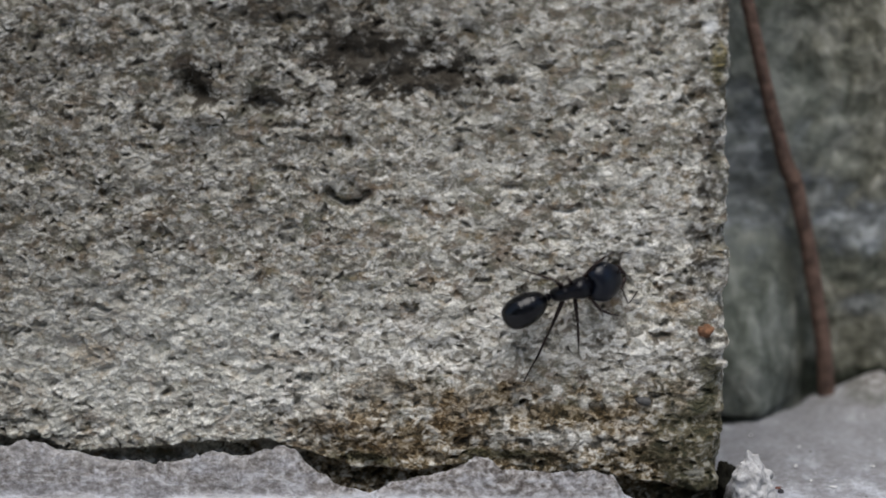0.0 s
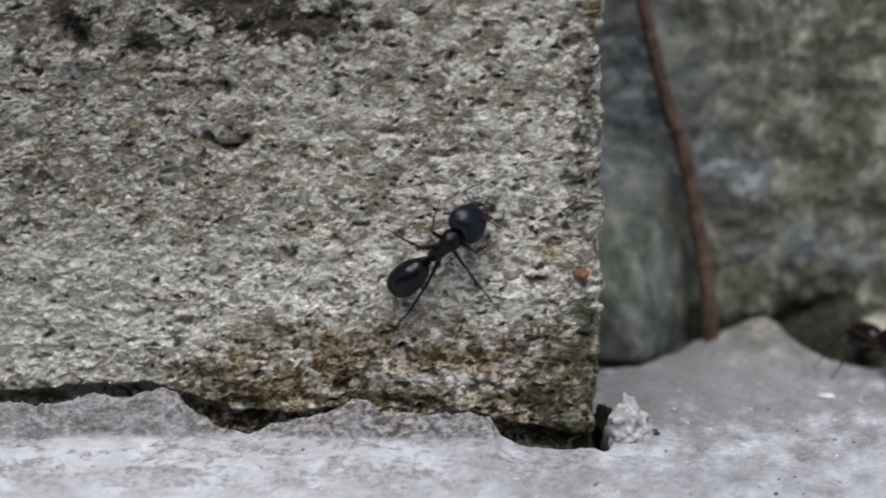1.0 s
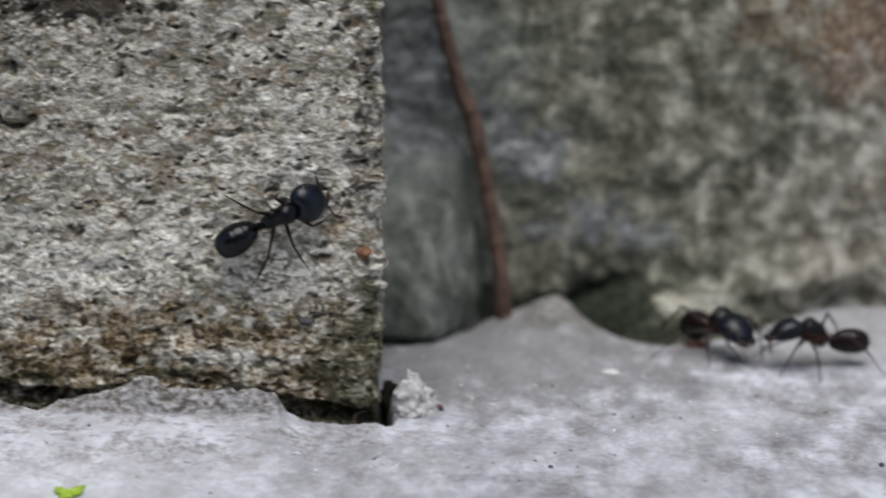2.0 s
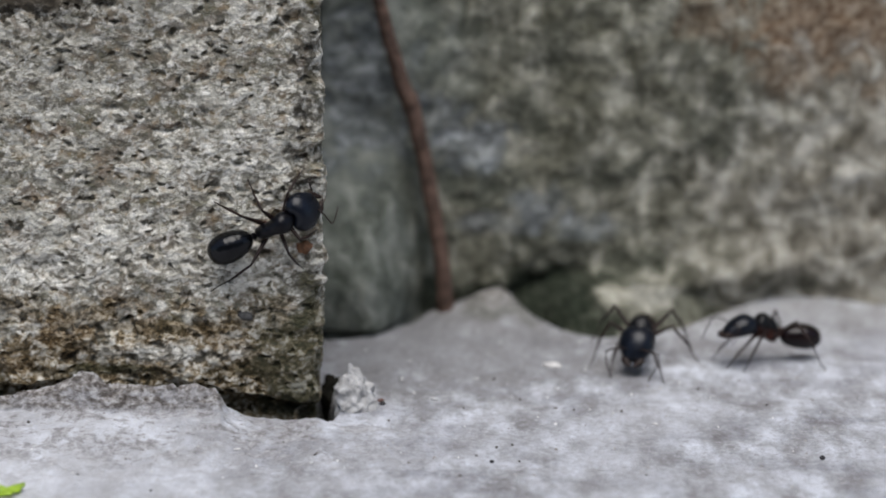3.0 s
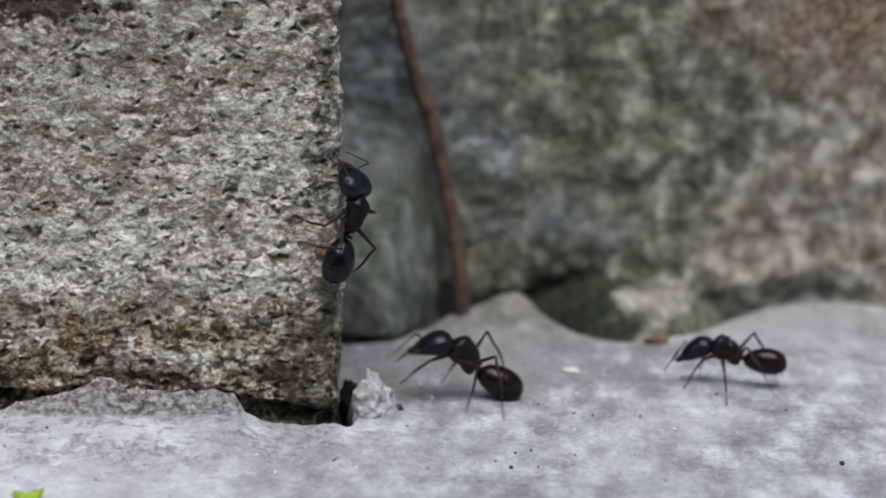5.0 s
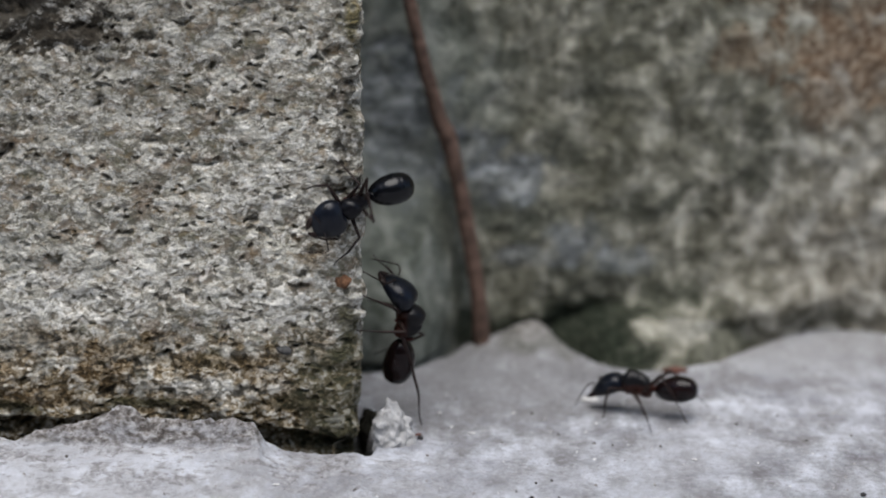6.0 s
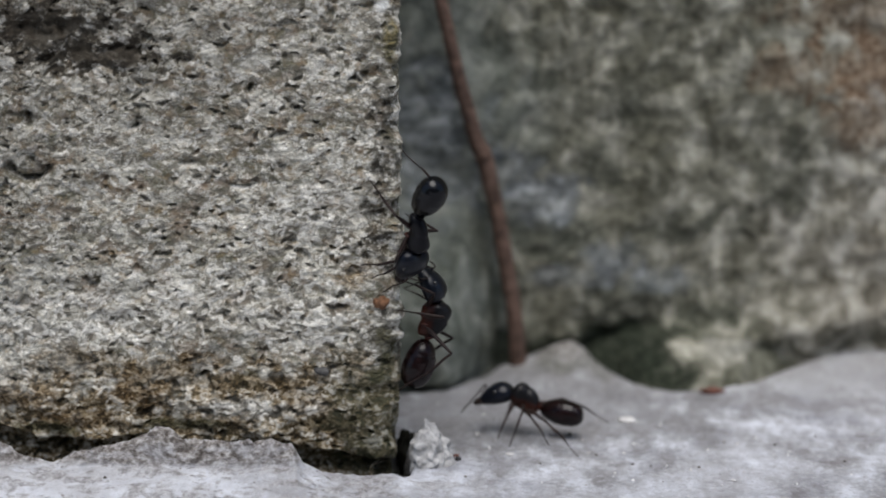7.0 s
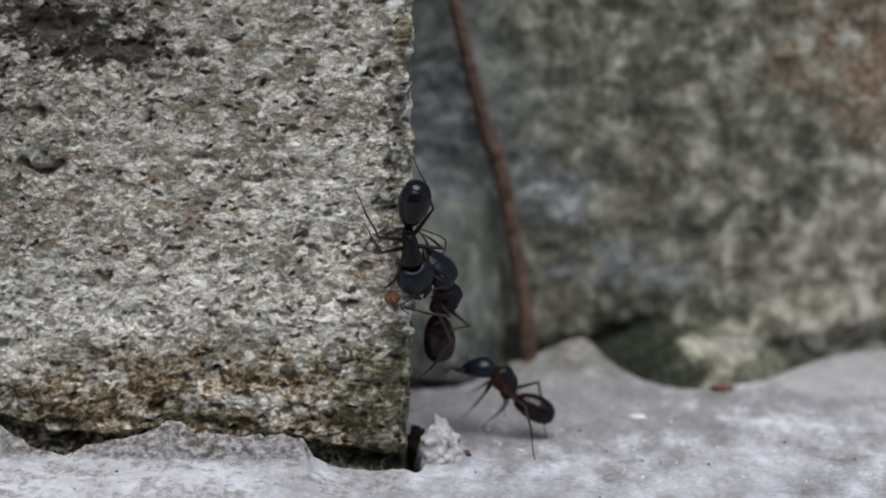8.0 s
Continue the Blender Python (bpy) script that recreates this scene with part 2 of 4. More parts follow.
def wall_material():
    n = Nodes("old_render")
    fine, mid, big, drip = n.noise(1.3, 5), n.noise((0.36, 0.36, 0.31), 6, 0.62, 0.35), n.noise(0.11, 4, 0.6), n.noise((0.22, 0.22, 0.04), 4)
    ragged = n.mix(0.5, mid, big)
    x, z = n.axis(0), n.axis(2)
    c = n.ramp(mid, (0.36, (0.066, 0.064, 0.046)), (0.45, (0.135, 0.131, 0.100)), (0.54, (0.222, 0.217, 0.172)), (0.64, (0.37, 0.36, 0.30)))
    c = n.mix(n.math("MULTIPLY", n.span(drip, 0.48, 0.58), 0.5), c, n.mix(0.8, c, (0.070, 0.070, 0.048)))
    c = n.mix(0.55, c, n.mix(1.0, c, n.ramp(fine, (0.36, 0.55), (0.50, 1.0), (0.64, 1.5)), "MULTIPLY"))
    # warm grey, less weathered render
    warm = n.span(n.math("ADD", n.math("ADD", x, n.math("MULTIPLY", z, -0.35)), n.math("MULTIPLY", ragged, 44.0)), 48.0, 72.0)
    c = n.mix(n.math("MULTIPLY", warm, 0.72), c, n.ramp(mid, (0.36, (0.13, 0.112, 0.085)), (0.46, (0.265, 0.24, 0.195)), (0.54, (0.41, 0.385, 0.325)), (0.63, (0.56, 0.53, 0.465))))
    # green film near the block, blue-grey mineral bloom in a slanting train
    film = n.span(n.math("ADD", x, n.math("MULTIPLY", n.math("SUBTRACT", big, 0.5), 30.0)), 17.0, 5.0)
    c = n.mix(n.math("MULTIPLY", film, 0.78), c, n.ramp(mid, (0.36, (0.072, 0.084, 0.070)), (0.50, (0.128, 0.143, 0.126)), (0.64, (0.205, 0.222, 0.200))))
    for cx, cz, rx, rz, k in ((14.8, 13.2, 4.0, 2.8, 0.75), (19.5, 21.0, 3.6, 4.0, 0.55), (7.0, 13.5, 3.0, 2.6, 0.5), (18.5, 13.0, 3.0, 2.6, 0.6), (21, 27, 5, 3.4, 0.4), (39.5, 19.5, 3.5, 4.5, 0.5), (28, 14.5, 4.2, 2.4, 0.5), (23, 7.0, 7.0, 2.0, 0.5), (33, 15.5, 3.0, 2.6, 0.4)):
        c = n.mix(n.math("MULTIPLY", n.patch(cx, cz, rx, rz, mid), k), c, n.ramp(fine, (0.38, (0.036, 0.040, 0.030)), (0.62, (0.105, 0.110, 0.088))))
    bloom = n.ramp(n.noise((0.55, 0.55, 0.8), 5, 0.62, 0.3), (0.38, (0.10, 0.112, 0.115)), (0.50, (0.205, 0.222, 0.232)), (0.62, (0.40, 0.425, 0.44)))
    for cx, cz, rx, rz, k in ((2.5, 24, 6.5, 9.0, 0.62), (14.5, 17.6, 5.4, 3.0, 0.68), (10.5, 20.5, 3.0, 3.0, 0.6), (21.6, 11.2, 4.0, 2.2, 0.58), (26.5, 8.8, 5.0, 1.6, 0.62), (17, 9.2, 6.0, 1.4, 0.45)):
        c = n.mix(n.math("MULTIPLY", n.patch(cx, cz, rx, rz, mid), k), c, bloom)
    # rust-brown lichen
    for cx, cz, rx, rz, k in ((52, 30.5, 11, 5.0, 0.8), (47, 26.5, 4.5, 4.5, 0.6), (38.5, 31, 4.5, 3.0, 0.5), (60, 24, 6, 3.0, 0.5), (51, 38, 14, 6, 0.55)):
        c = n.mix(n.math("MULTIPLY", n.patch(cx, cz, rx, rz, mid), k), c, n.ramp(fine, (0.38, (0.10, 0.058, 0.032)), (0.50, (0.185, 0.125, 0.080)), (0.62, (0.30, 0.235, 0.170))))
    # moss at the foot; its near-black also paints shade in the hollow and gaps
    moss_shade = n.ramp(fine, (0.38, (0.010, 0.013, 0.008)), (0.55, (0.022, 0.028, 0.018)), (0.68, (0.050, 0.058, 0.040)))
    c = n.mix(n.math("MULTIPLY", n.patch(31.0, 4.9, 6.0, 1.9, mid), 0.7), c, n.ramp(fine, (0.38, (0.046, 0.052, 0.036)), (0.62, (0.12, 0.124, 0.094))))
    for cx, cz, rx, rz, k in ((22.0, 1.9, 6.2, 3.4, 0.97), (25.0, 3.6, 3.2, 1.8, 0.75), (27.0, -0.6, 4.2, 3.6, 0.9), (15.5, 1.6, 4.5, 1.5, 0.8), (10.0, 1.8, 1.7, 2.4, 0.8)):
        c = n.mix(n.math("MULTIPLY", n.patch(cx, cz, rx, rz, ragged), k), c, moss_shade)
    c = n.mix(n.math("MULTIPLY", n.patch(37.0, 0.4, 5.0, 2.2, mid), 0.8), c, n.ramp(fine, (0.38, (0.040, 0.044, 0.028)), (0.62, (0.13, 0.130, 0.098))))
    c = n.mix(n.math("MULTIPLY", n.patch(47.5, 2.4, 6.5, 1.3, mid), 0.75), c, n.ramp(fine, (0.38, (0.045, 0.046, 0.032)), (0.62, (0.13, 0.125, 0.095))))
    c = n.mix(n.math("MULTIPLY", n.patch(33.2, 2.3, 3.2, 0.95, mid), 0.58), c, n.ramp(fine, (0.38, (0.21, 0.205, 0.175)), (0.62, (0.42, 0.415, 0.37))))
    return n.done(c, 0.93, n.math("ADD", mid, n.math("MULTIPLY", fine, 0.4)), 0.6, 0.2)


def ground_material():
    n = Nodes("worn_mortar")
    fine, grain, mid, big = n.noise(4.0, 4), n.noise(1.45, 6, 0.68), n.noise((0.26, 0.13, 0.30), 7, 0.68), n.noise(0.05, 3)
    c = n.ramp(mid, (0.36, (0.24, 0.23, 0.228)), (0.46, (0.37, 0.366, 0.373)), (0.54, (0.475, 0.48, 0.50)), (0.64, (0.66, 0.67, 0.70)))
    c = n.mix(n.math("MULTIPLY", n.span(grain, 0.47, 0.35), 0.42), c, (0.19, 0.180, 0.175))
    c = n.mix(n.math("MULTIPLY", n.span(grain, 0.53, 0.64), 0.36), c, (0.70, 0.70, 0.72))
    soft = n.noise((0.10, 0.17, 0.2), 4, 0.55, 0.6)
    c = n.mix(1.0, c, n.ramp(soft, (0.36, (0.74, 0.735, 0.75)), (0.50, (0.97, 0.97, 0.97)), (0.64, (1.14, 1.145, 1.15))), "MULTIPLY")
    c = n.mix(n.math("MULTIPLY", n.span(big, 0.45, 0.65), 0.3), c, (0.55, 0.55, 0.57))
    y, z = n.axis(1), n.axis(2)
    c = n.mix(n.math("MULTIPLY", n.span(n.math("ADD", y, n.math("MULTIPLY", mid, 22.0)), 26.0, 44.0), 0.5), c, (0.28, 0.265, 0.23))
    c = n.mix(n.math("MULTIPLY", n.patch(12, 17, 26, 16, mid, 1), 0.85), c, n.mix(0.80, c, n.ramp(grain, (0.38, (0.175, 0.170, 0.168)), (0.62, (0.265, 0.260, 0.260)))))
    c = n.mix(n.math("MULTIPLY", n.patch(17, 31, 5.5, 5, mid, 1), 0.7), c, n.ramp(grain, (0.38, (0.105, 0.103, 0.080)), (0.62, (0.205, 0.198, 0.165))))
    c = n.mix(n.math("MULTIPLY", n.span(n.math("ADD", z, n.math("MULTIPLY", grain, 2.0)), 2.2, 3.6), 0.85), c, n.ramp(grain, (0.38, (0.085, 0.072, 0.060)), (0.49, (0.225, 0.205, 0.182)), (0.60, (0.46, 0.44, 0.41))))
    streak = n.noise((0.9, 1.7, 1.9), 6, 0.7, 0.3)
    c = n.mix(n.math("MULTIPLY", n.math("MULTIPLY", n.span(z, 1.6, 2.7), n.span(y, 2.0, -1.0)), 0.75), c, n.ramp(streak, (0.38, (0.095, 0.084, 0.075)), (0.49, (0.25, 0.232, 0.216)), (0.60, (0.50, 0.48, 0.46))))
    # light on the crust's broken top edge, painted as a paler lip
    lip = n.math("MULTIPLY", n.math("MULTIPLY", n.span(n.math("ADD", y, n.math("MULTIPLY", grain, 0.8)), -3.0, -2.5), n.span(y, -0.5, -1.5)), n.span(z, 0.8, 1.8))
    c = n.mix(n.math("MULTIPLY", lip, 0.25), c, (0.60, 0.59, 0.575))
    # shade of the corner slot and of the cuts below the bed, painted dark
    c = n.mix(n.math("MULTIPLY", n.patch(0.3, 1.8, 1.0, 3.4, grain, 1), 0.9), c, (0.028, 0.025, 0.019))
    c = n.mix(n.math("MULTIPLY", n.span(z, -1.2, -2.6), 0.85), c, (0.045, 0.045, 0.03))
    c = n.mix(n.math("MULTIPLY", n.span(fine, 0.66, 0.72), 0.45), c, (0.80, 0.80, 0.80))
    c = n.mix(n.math("MULTIPLY", n.span(fine, 0.36, 0.28), 0.55), c, (0.12, 0.11, 0.105))
    clump = n.noise((1.3, 1.0, 1.8), 5, 0.70, 0.25)
    crust = n.math("MULTIPLY", n.span(n.math("ADD", z, n.math("MULTIPLY", mid, 1.6)), 2.35, 2.9), n.math("MULTIPLY", n.span(y, 0.0, -1.0), n.span(y, -5.4, -4.6)))
    pale = n.math("MULTIPLY", n.span(n.math("ADD", n.axis(0), n.math("MULTIPLY", mid, 20.0)), 14.0, -18.0), n.math("MULTIPLY", n.span(z, 2.3, 1.5), n.span(y, 5.0, -2.0)))
    c = n.mix(n.math("MULTIPLY", pale, 0.6), c, n.mix(0.7, c, (0.80, 0.80, 0.81)))
    old = n.math("ADD", n.math("MULTIPLY", n.span(n.math("ADD", n.axis(0), n.math("MULTIPLY", mid, 8.0)), -40.0, -28.0), 0.42), 0.43)
    c = n.mix(n.math("MULTIPLY", crust, old), c, n.ramp(clump, (0.40, (0.060, 0.046, 0.036)), (0.47, (0.185, 0.162, 0.142)), (0.54, (0.32, 0.296, 0.272)), (0.62, (0.56, 0.54, 0.515))))
    # crumbled, stained belt before the crust
    belt = n.math("MULTIPLY", n.math("MULTIPLY", n.span(y, -2.5, -4.0), n.span(n.math("ADD", y, n.math("MULTIPLY", mid, 10.0)), -14.0, -4.0)), n.span(n.axis(0), 14.0, -4.0))
    flaky = n.math("MULTIPLY", n.span(n.noise((0.24, 0.34, 0.9), 8, 0.74, 0.3), 0.53, 0.44), n.math("ADD", n.math("MULTIPLY", belt, 0.75), 0.15))
    c = n.mix(flaky, c, n.ramp(clump, (0.40, (0.215, 0.20, 0.190)), (0.52, (0.37, 0.355, 0.35)), (0.62, (0.52, 0.51, 0.505))))
    c = n.mix(1.0, c, (0.97, 0.985, 1.02), "MULTIPLY")
    return n.done(c, 0.88, n.math("ADD", grain, n.math("ADD", n.math("MULTIPLY", fine, 0.45), n.math("MULTIPLY", n.math("MULTIPLY", streak, n.span(y, 3.0, -3.0)), 0.9))), 0.32, 0.25)


def plain(name, colour, rough, per_mm=1.5, vary=0.35, spec=0.4, depth=0.03):
    n = Nodes(name)
    f = n.noise(per_mm, 4)
    dark = tuple(q * (1 - vary) for q in colour)
    light = tuple(min(1, q * (1 + vary)) for q in colour)
    return n.done(n.ramp(f, (0.35, dark), (0.65, light)), rough, f, depth, spec)


M_BLOCK, M_WALL, M_GROUND = block_material(), wall_material(), ground_material()
M_SHELL = plain("black_shell", (0.0035, 0.0035, 0.0050), 0.31, 3.0, 0.3, 0.20, 0.010)
M_GASTER = plain("glossy_black_shell", (0.0025, 0.0028, 0.0038), 0.20, 2.0, 0.3, 0.28, 0.007)
M_GASTER_BROWN = plain("glossy_brown_black_shell", (0.0075, 0.0034, 0.0034), 0.22, 1.3, 0.5, 0.24, 0.007)
M_HEAD = plain("satin_black_shell", (0.0045, 0.0060, 0.0105), 0.28, 6.0, 0.35, 0.27, 0.012)
M_LEG = plain("dark_brown_leg", (0.020, 0.012, 0.010), 0.5, 2.0, 0.4, 0.2)
def flank_shell(name, red):
    """Black above, red-brown along the lower flanks."""
    n = Nodes(name)
    f = n.noise(1.2, 4)
    low = n.span(n.math("ADD", n.axis(2), n.math("MULTIPLY", n.math("SUBTRACT", f, 0.5), 1.2)), 0.35, -0.35)
    c = n.mix(n.math("MULTIPLY", low, red), (0.007, 0.007, 0.008), n.ramp(f, (0.35, (0.022, 0.008, 0.006)), (0.65, (0.060, 0.018, 0.011))))
    return n.done(c, 0.32, f, 0.008, 0.17)


M_FLANK = flank_shell("black_and_red_brown_shell", 0.9)
M_COXA = plain("red_brown_shell", (0.045, 0.014, 0.010), 0.40, 2.0, 0.4, 0.25)
M_EYE = plain("dark_eye", (0.02, 0.02, 0.02), 0.12, 2.0, 0.1)
M_TWIG = plain("brown_bark", (0.108, 0.068, 0.052), 0.8, 0.9, 0.45, 0.25, 0.04)
M_SEED = plain("orange_seed_coat", (0.18, 0.088, 0.045), 0.75, 1.6, 0.5, 0.3, 0.12)
M_PEBBLE = plain("slate_grey_stone", (0.075, 0.073, 0.070), 0.8, 2.0, 0.4)
M_CRUMB = plain("black_crumb", (0.03, 0.028, 0.03), 0.8, 2.5, 0.4)
M_LEAF = plain("fresh_green_leaf", (0.28, 0.42, 0.03), 0.5, 1.0, 0.25)
M_LIME = plain("white_lime", (0.64, 0.63, 0.62), 0.85, 2.5, 0.15)
M_CHIP = plain("rusty_bark", (0.135, 0.055, 0.04), 0.85, 1.6, 0.4)
# near black: the slot's shade put into the piece's colour
M_SLOT_SHADE = plain("slot_shade", (0.016, 0.015, 0.011), 0.95, 1.6, 0.5, 0.15, 0.2)
M_LUMP = plain("pale_mortar", (0.39, 0.385, 0.38), 0.9, 1.1, 0.34, 0.2, 0.22)


# ---- mesh helpers ----
def lattice(ix, iy, seed):
    h = (ix.astype(np.int64) * 374761393 + iy.astype(np.int64) * 668265263 + seed * 1442695041) & 0xFFFFFFFF
    h = ((h ^ (h >> 13)) * 1274126177) & 0xFFFFFFFF
    return ((h ^ (h >> 16)) & 0xFFFFFF) / float(0xFFFFFF)


def rough(x, y, size, seed, octaves=1):
    """Smooth noise from -1 to 1 with features of that size."""
    total, amp, norm = 0.0, 1.0, 0.0
    for o in range(octaves):
        u, v = x / size * 2**o, y / size * 2**o
        i, j = np.floor(u), np.floor(v)
        p, q = u - i, v - j
        p, q = p * p * (3 - 2 * p), q * q * (3 - 2 * q)
        a, b = lattice(i, j, seed + o), lattice(i + 1, j, seed + o)
        c, d = lattice(i, j + 1, seed + o), lattice(i + 1, j + 1, seed + o)
        total = total + amp * ((a * (1 - p) + b * p) * (1 - q) + (c * (1 - p) + d * p) * q)
        norm, amp = norm + amp, amp * 0.5
    return total / norm * 2 - 1


def step(v, lo, hi):
    t = np.clip((v - lo) / (hi - lo), 0, 1)
    return t * t * (3 - 2 * t)


def grains(x, y, size, seed):
    """Broken cells of that size: for each place its cell's random tone, the distance to the cell's edge, and a tilt."""
    u, v = x / size, y / size
    i0, j0 = np.floor(u), np.floor(v)
    near, second = np.full(u.shape, 9.0), np.full(u.shape, 9.0)
    tone, lean = np.zeros(u.shape), np.zeros(u.shape)
    for di in (-1, 0, 1):
        for dj in (-1, 0, 1):
            i, j = i0 + di, j0 + dj
            px, py = u - i - lattice(i, j, seed), v - j - lattice(i, j, seed + 1)
            d = np.sqrt(px * px + py * py)
            first = d < near
            second = np.where(first, near, np.minimum(second, d))
            turn = lattice(i, j, seed + 3) * 6.283
            tone = np.where(first, lattice(i, j, seed + 2), tone)
            lean = np.where(first, px * np.cos(turn) + py * np.sin(turn), lean)
            near = np.where(first, d, near)
    return tone, second - near, lean


def bell(x, y, cx, cy, rx, ry):
    return np.exp(-(((x - cx) / rx) ** 2 + ((y - cy) / ry) ** 2))


def spaced(lo, dense_lo, dense_hi, hi, gap):
    """Grid lines, dense in the middle and ever wider outwards."""
    mid = np.arange(dense_lo, dense_hi + gap / 2, gap)

    def out(room):
        d, s, at = [], gap * 1.5, 0.0
        while at < room:
            at = min(at + s, room)
            s *= 1.35
            d.append(at)
        return np.array(d)

    left = dense_lo - out(dense_lo - lo)[::-1] if lo < dense_lo else np.array([])
    right = mid[-1] + out(hi - mid[-1]) if hi > mid[-1] else np.array([])
    return np.concatenate([left, mid, right])


def sheet(name, X, Y, Z, material, back=None, tone=None):
    """A mesh from a grid of places in mm. back: the y of a flat rear face that closes it into a solid."""
    r, c = X.shape
    co = np.stack([X, Y, Z], -1).reshape(-1, 3) * MM
    idx = np.arange(r * c).reshape(r, c)
    quads = np.stack([idx[:-1, :-1], idx[:-1, 1:], idx[1:, 1:], idx[1:, :-1]], -1).reshape(-1, 4)
    faces = quads.tolist()
    if back is not None:
        rim = np.concatenate([idx[0, :-1], idx[:-1, -1], idx[-1, :0:-1], idx[:0:-1, 0]])
        rear = co[rim].copy()
        rear[:, 1] = back * MM
        first = len(co)
        co = np.concatenate([co, rear])
        k = len(rim)
        for i in range(k):
            j = (i + 1) % k
            faces.append([int(rim[j]), int(rim[i]), first + i, first + j])
        faces.append([first + i for i in reversed(range(k))][::-1])
    me = bpy.data.meshes.new(name)
    me.from_pydata(co.tolist(), [], faces)
    if tone is not None:  # tone of each grain, for the material
        kept = me.attributes.new("grain_tone", "FLOAT", "POINT")
        values = np.full(len(co), 0.5)
        values[: r * c] = tone.reshape(-1)
        kept.data.foreach_set("value", values)
    me.materials.append(material)
    me.shade_smooth()
    me.update()
    return new(name, me)


def part(name, bm, material, parent=None, label="", at=None):
    """Links a bmesh, in mm, as one mesh object under a thing or part."""
    bmesh.ops.scale(bm, vec=(MM, MM, MM), verts=bm.verts)
    bmesh.ops.recalc_face_normals(bm, faces=bm.faces)
    me = bpy.data.meshes.new(name)
    bm.to_mesh(me)
    bm.free()
    me.materials.append(material)
    me.shade_smooth()
    ob = new(name, me)
    ob.parent = parent
    if at is not None:
        ob.matrix_basis = at
    return tagged(ob, label)


def mm(x, y, z, rx=0, ry=0, rz=0):
    return pose(x * MM, y * MM, z * MM, rx, ry, rz)


def smooth_line(keys, n):
    """n places along keys (tuples of equal length), by Catmull-Rom."""
    k = np.array(keys, float)
    k = np.concatenate([[2 * k[0] - k[1]], k, [2 * k[-1] - k[-2]]])
    out = []
    for s in np.linspace(0, len(keys) - 1 - 1e-6, n):
        i, u = int(s), s - int(s)
        a, b, c, d = k[i : i + 4]
        out.append(0.5 * (2 * b + (c - a) * u + (2 * a - 5 * b + 4 * c - d) * u * u + (3 * b - a - 3 * c + d) * u**3))
    return np.array(out)


def loft(bm, keys, n=14, seg=16, wobble=0.0, seed=1):
    """A body along x from keys (x, half width, half height, y, z)."""
    rings = []
    line = smooth_line(keys, n)
    for i, (x, w, h, yc, zc) in enumerate(line):
        w, h = max(w, 0.012), max(h, 0.012)
        ring = []
        for s in range(seg):
            a = 2 * math.pi * s / seg
            k = 1 + wobble * float(rough(np.array(i * 0.9 + seed * 7.3), np.array(s * 0.9), 2.0, seed))
            ring.append(bm.verts.new((x, yc + w * k * math.cos(a), zc + h * k * math.sin(a))))
        rings.append(ring)
    for p, q in zip(rings, rings[1:]):
        for s in range(seg):
            bm.faces.new((p[s], p[(s + 1) % seg], q[(s + 1) % seg], q[s]))
    bm.faces.new(rings[0][::-1])
    bm.faces.new(rings[-1])
    return bm


def tube(bm, keys, n=10, seg=8):
    """A limb through keys (x, y, z, radius)."""
    line = smooth_line(keys, n)
    rings, side = [], None
    for i, (x, y, z, r) in enumerate(line):
        d = Vector(line[min(i + 1, n - 1)][:3] - line[max(i - 1, 0)][:3]).normalized()
        if side is None:
            side = d.orthogonal().normalized()
        side = (side - d * side.dot(d)).normalized()
        other = d.cross(side)
        r = float(max(r, 0.01))
        for_ring = [(r * math.cos(2 * math.pi * k / seg), r * math.sin(2 * math.pi * k / seg)) for k in range(seg)]
        rings.append([bm.verts.new(Vector((x, y, z)) + side * p + other * q) for p, q in for_ring])
    for p, q in zip(rings, rings[1:]):
        for s in range(seg):
            bm.faces.new((p[s], p[(s + 1) % seg], q[(s + 1) % seg], q[s]))
    bm.faces.new(rings[0][::-1])
    bm.faces.new(rings[-1])
    return bm


def stone(rx, ry, rz, seed, bumps=0.25, detail=3):
    bm = bmesh.new()
    bmesh.ops.create_icosphere(bm, subdivisions=detail, radius=1.0)
    for v in bm.verts:
        k = 1 + bumps * noise.noise(v.co * 1.7 + Vector((seed * 3.1, seed, 0))) + 0.5 * bumps * noise.noise(v.co * 4.3 + Vector((seed, 0, 5)))
        v.co = Vector((v.co.x * rx, v.co.y * ry, v.co.z * rz)) * k
    return bm


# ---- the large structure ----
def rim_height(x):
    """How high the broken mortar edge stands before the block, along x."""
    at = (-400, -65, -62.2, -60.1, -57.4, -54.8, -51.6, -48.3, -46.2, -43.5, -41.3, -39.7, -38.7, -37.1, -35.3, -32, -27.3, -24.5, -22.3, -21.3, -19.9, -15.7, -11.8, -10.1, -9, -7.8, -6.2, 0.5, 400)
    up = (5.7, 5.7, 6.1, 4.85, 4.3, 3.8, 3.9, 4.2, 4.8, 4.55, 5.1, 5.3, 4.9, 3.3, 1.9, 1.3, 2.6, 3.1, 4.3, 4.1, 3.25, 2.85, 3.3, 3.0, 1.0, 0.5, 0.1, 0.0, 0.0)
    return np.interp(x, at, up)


def back_edge(x):
    """Where the mortar bed ends before the back wall, along x."""
    at = (-400, 0, 4, 8.5, 10, 13, 17, 21, 25, 28, 32, 36, 40, 46, 52, 900)
    to = (23.2, 23.2, 23.8, 28.2, 31, 33, 33, 28.5, 24.5, 22.8, 23.5, 26.5, 30.5, 34.5, 36, 36)
    return np.interp(x, at, to)


TOE = 4.5


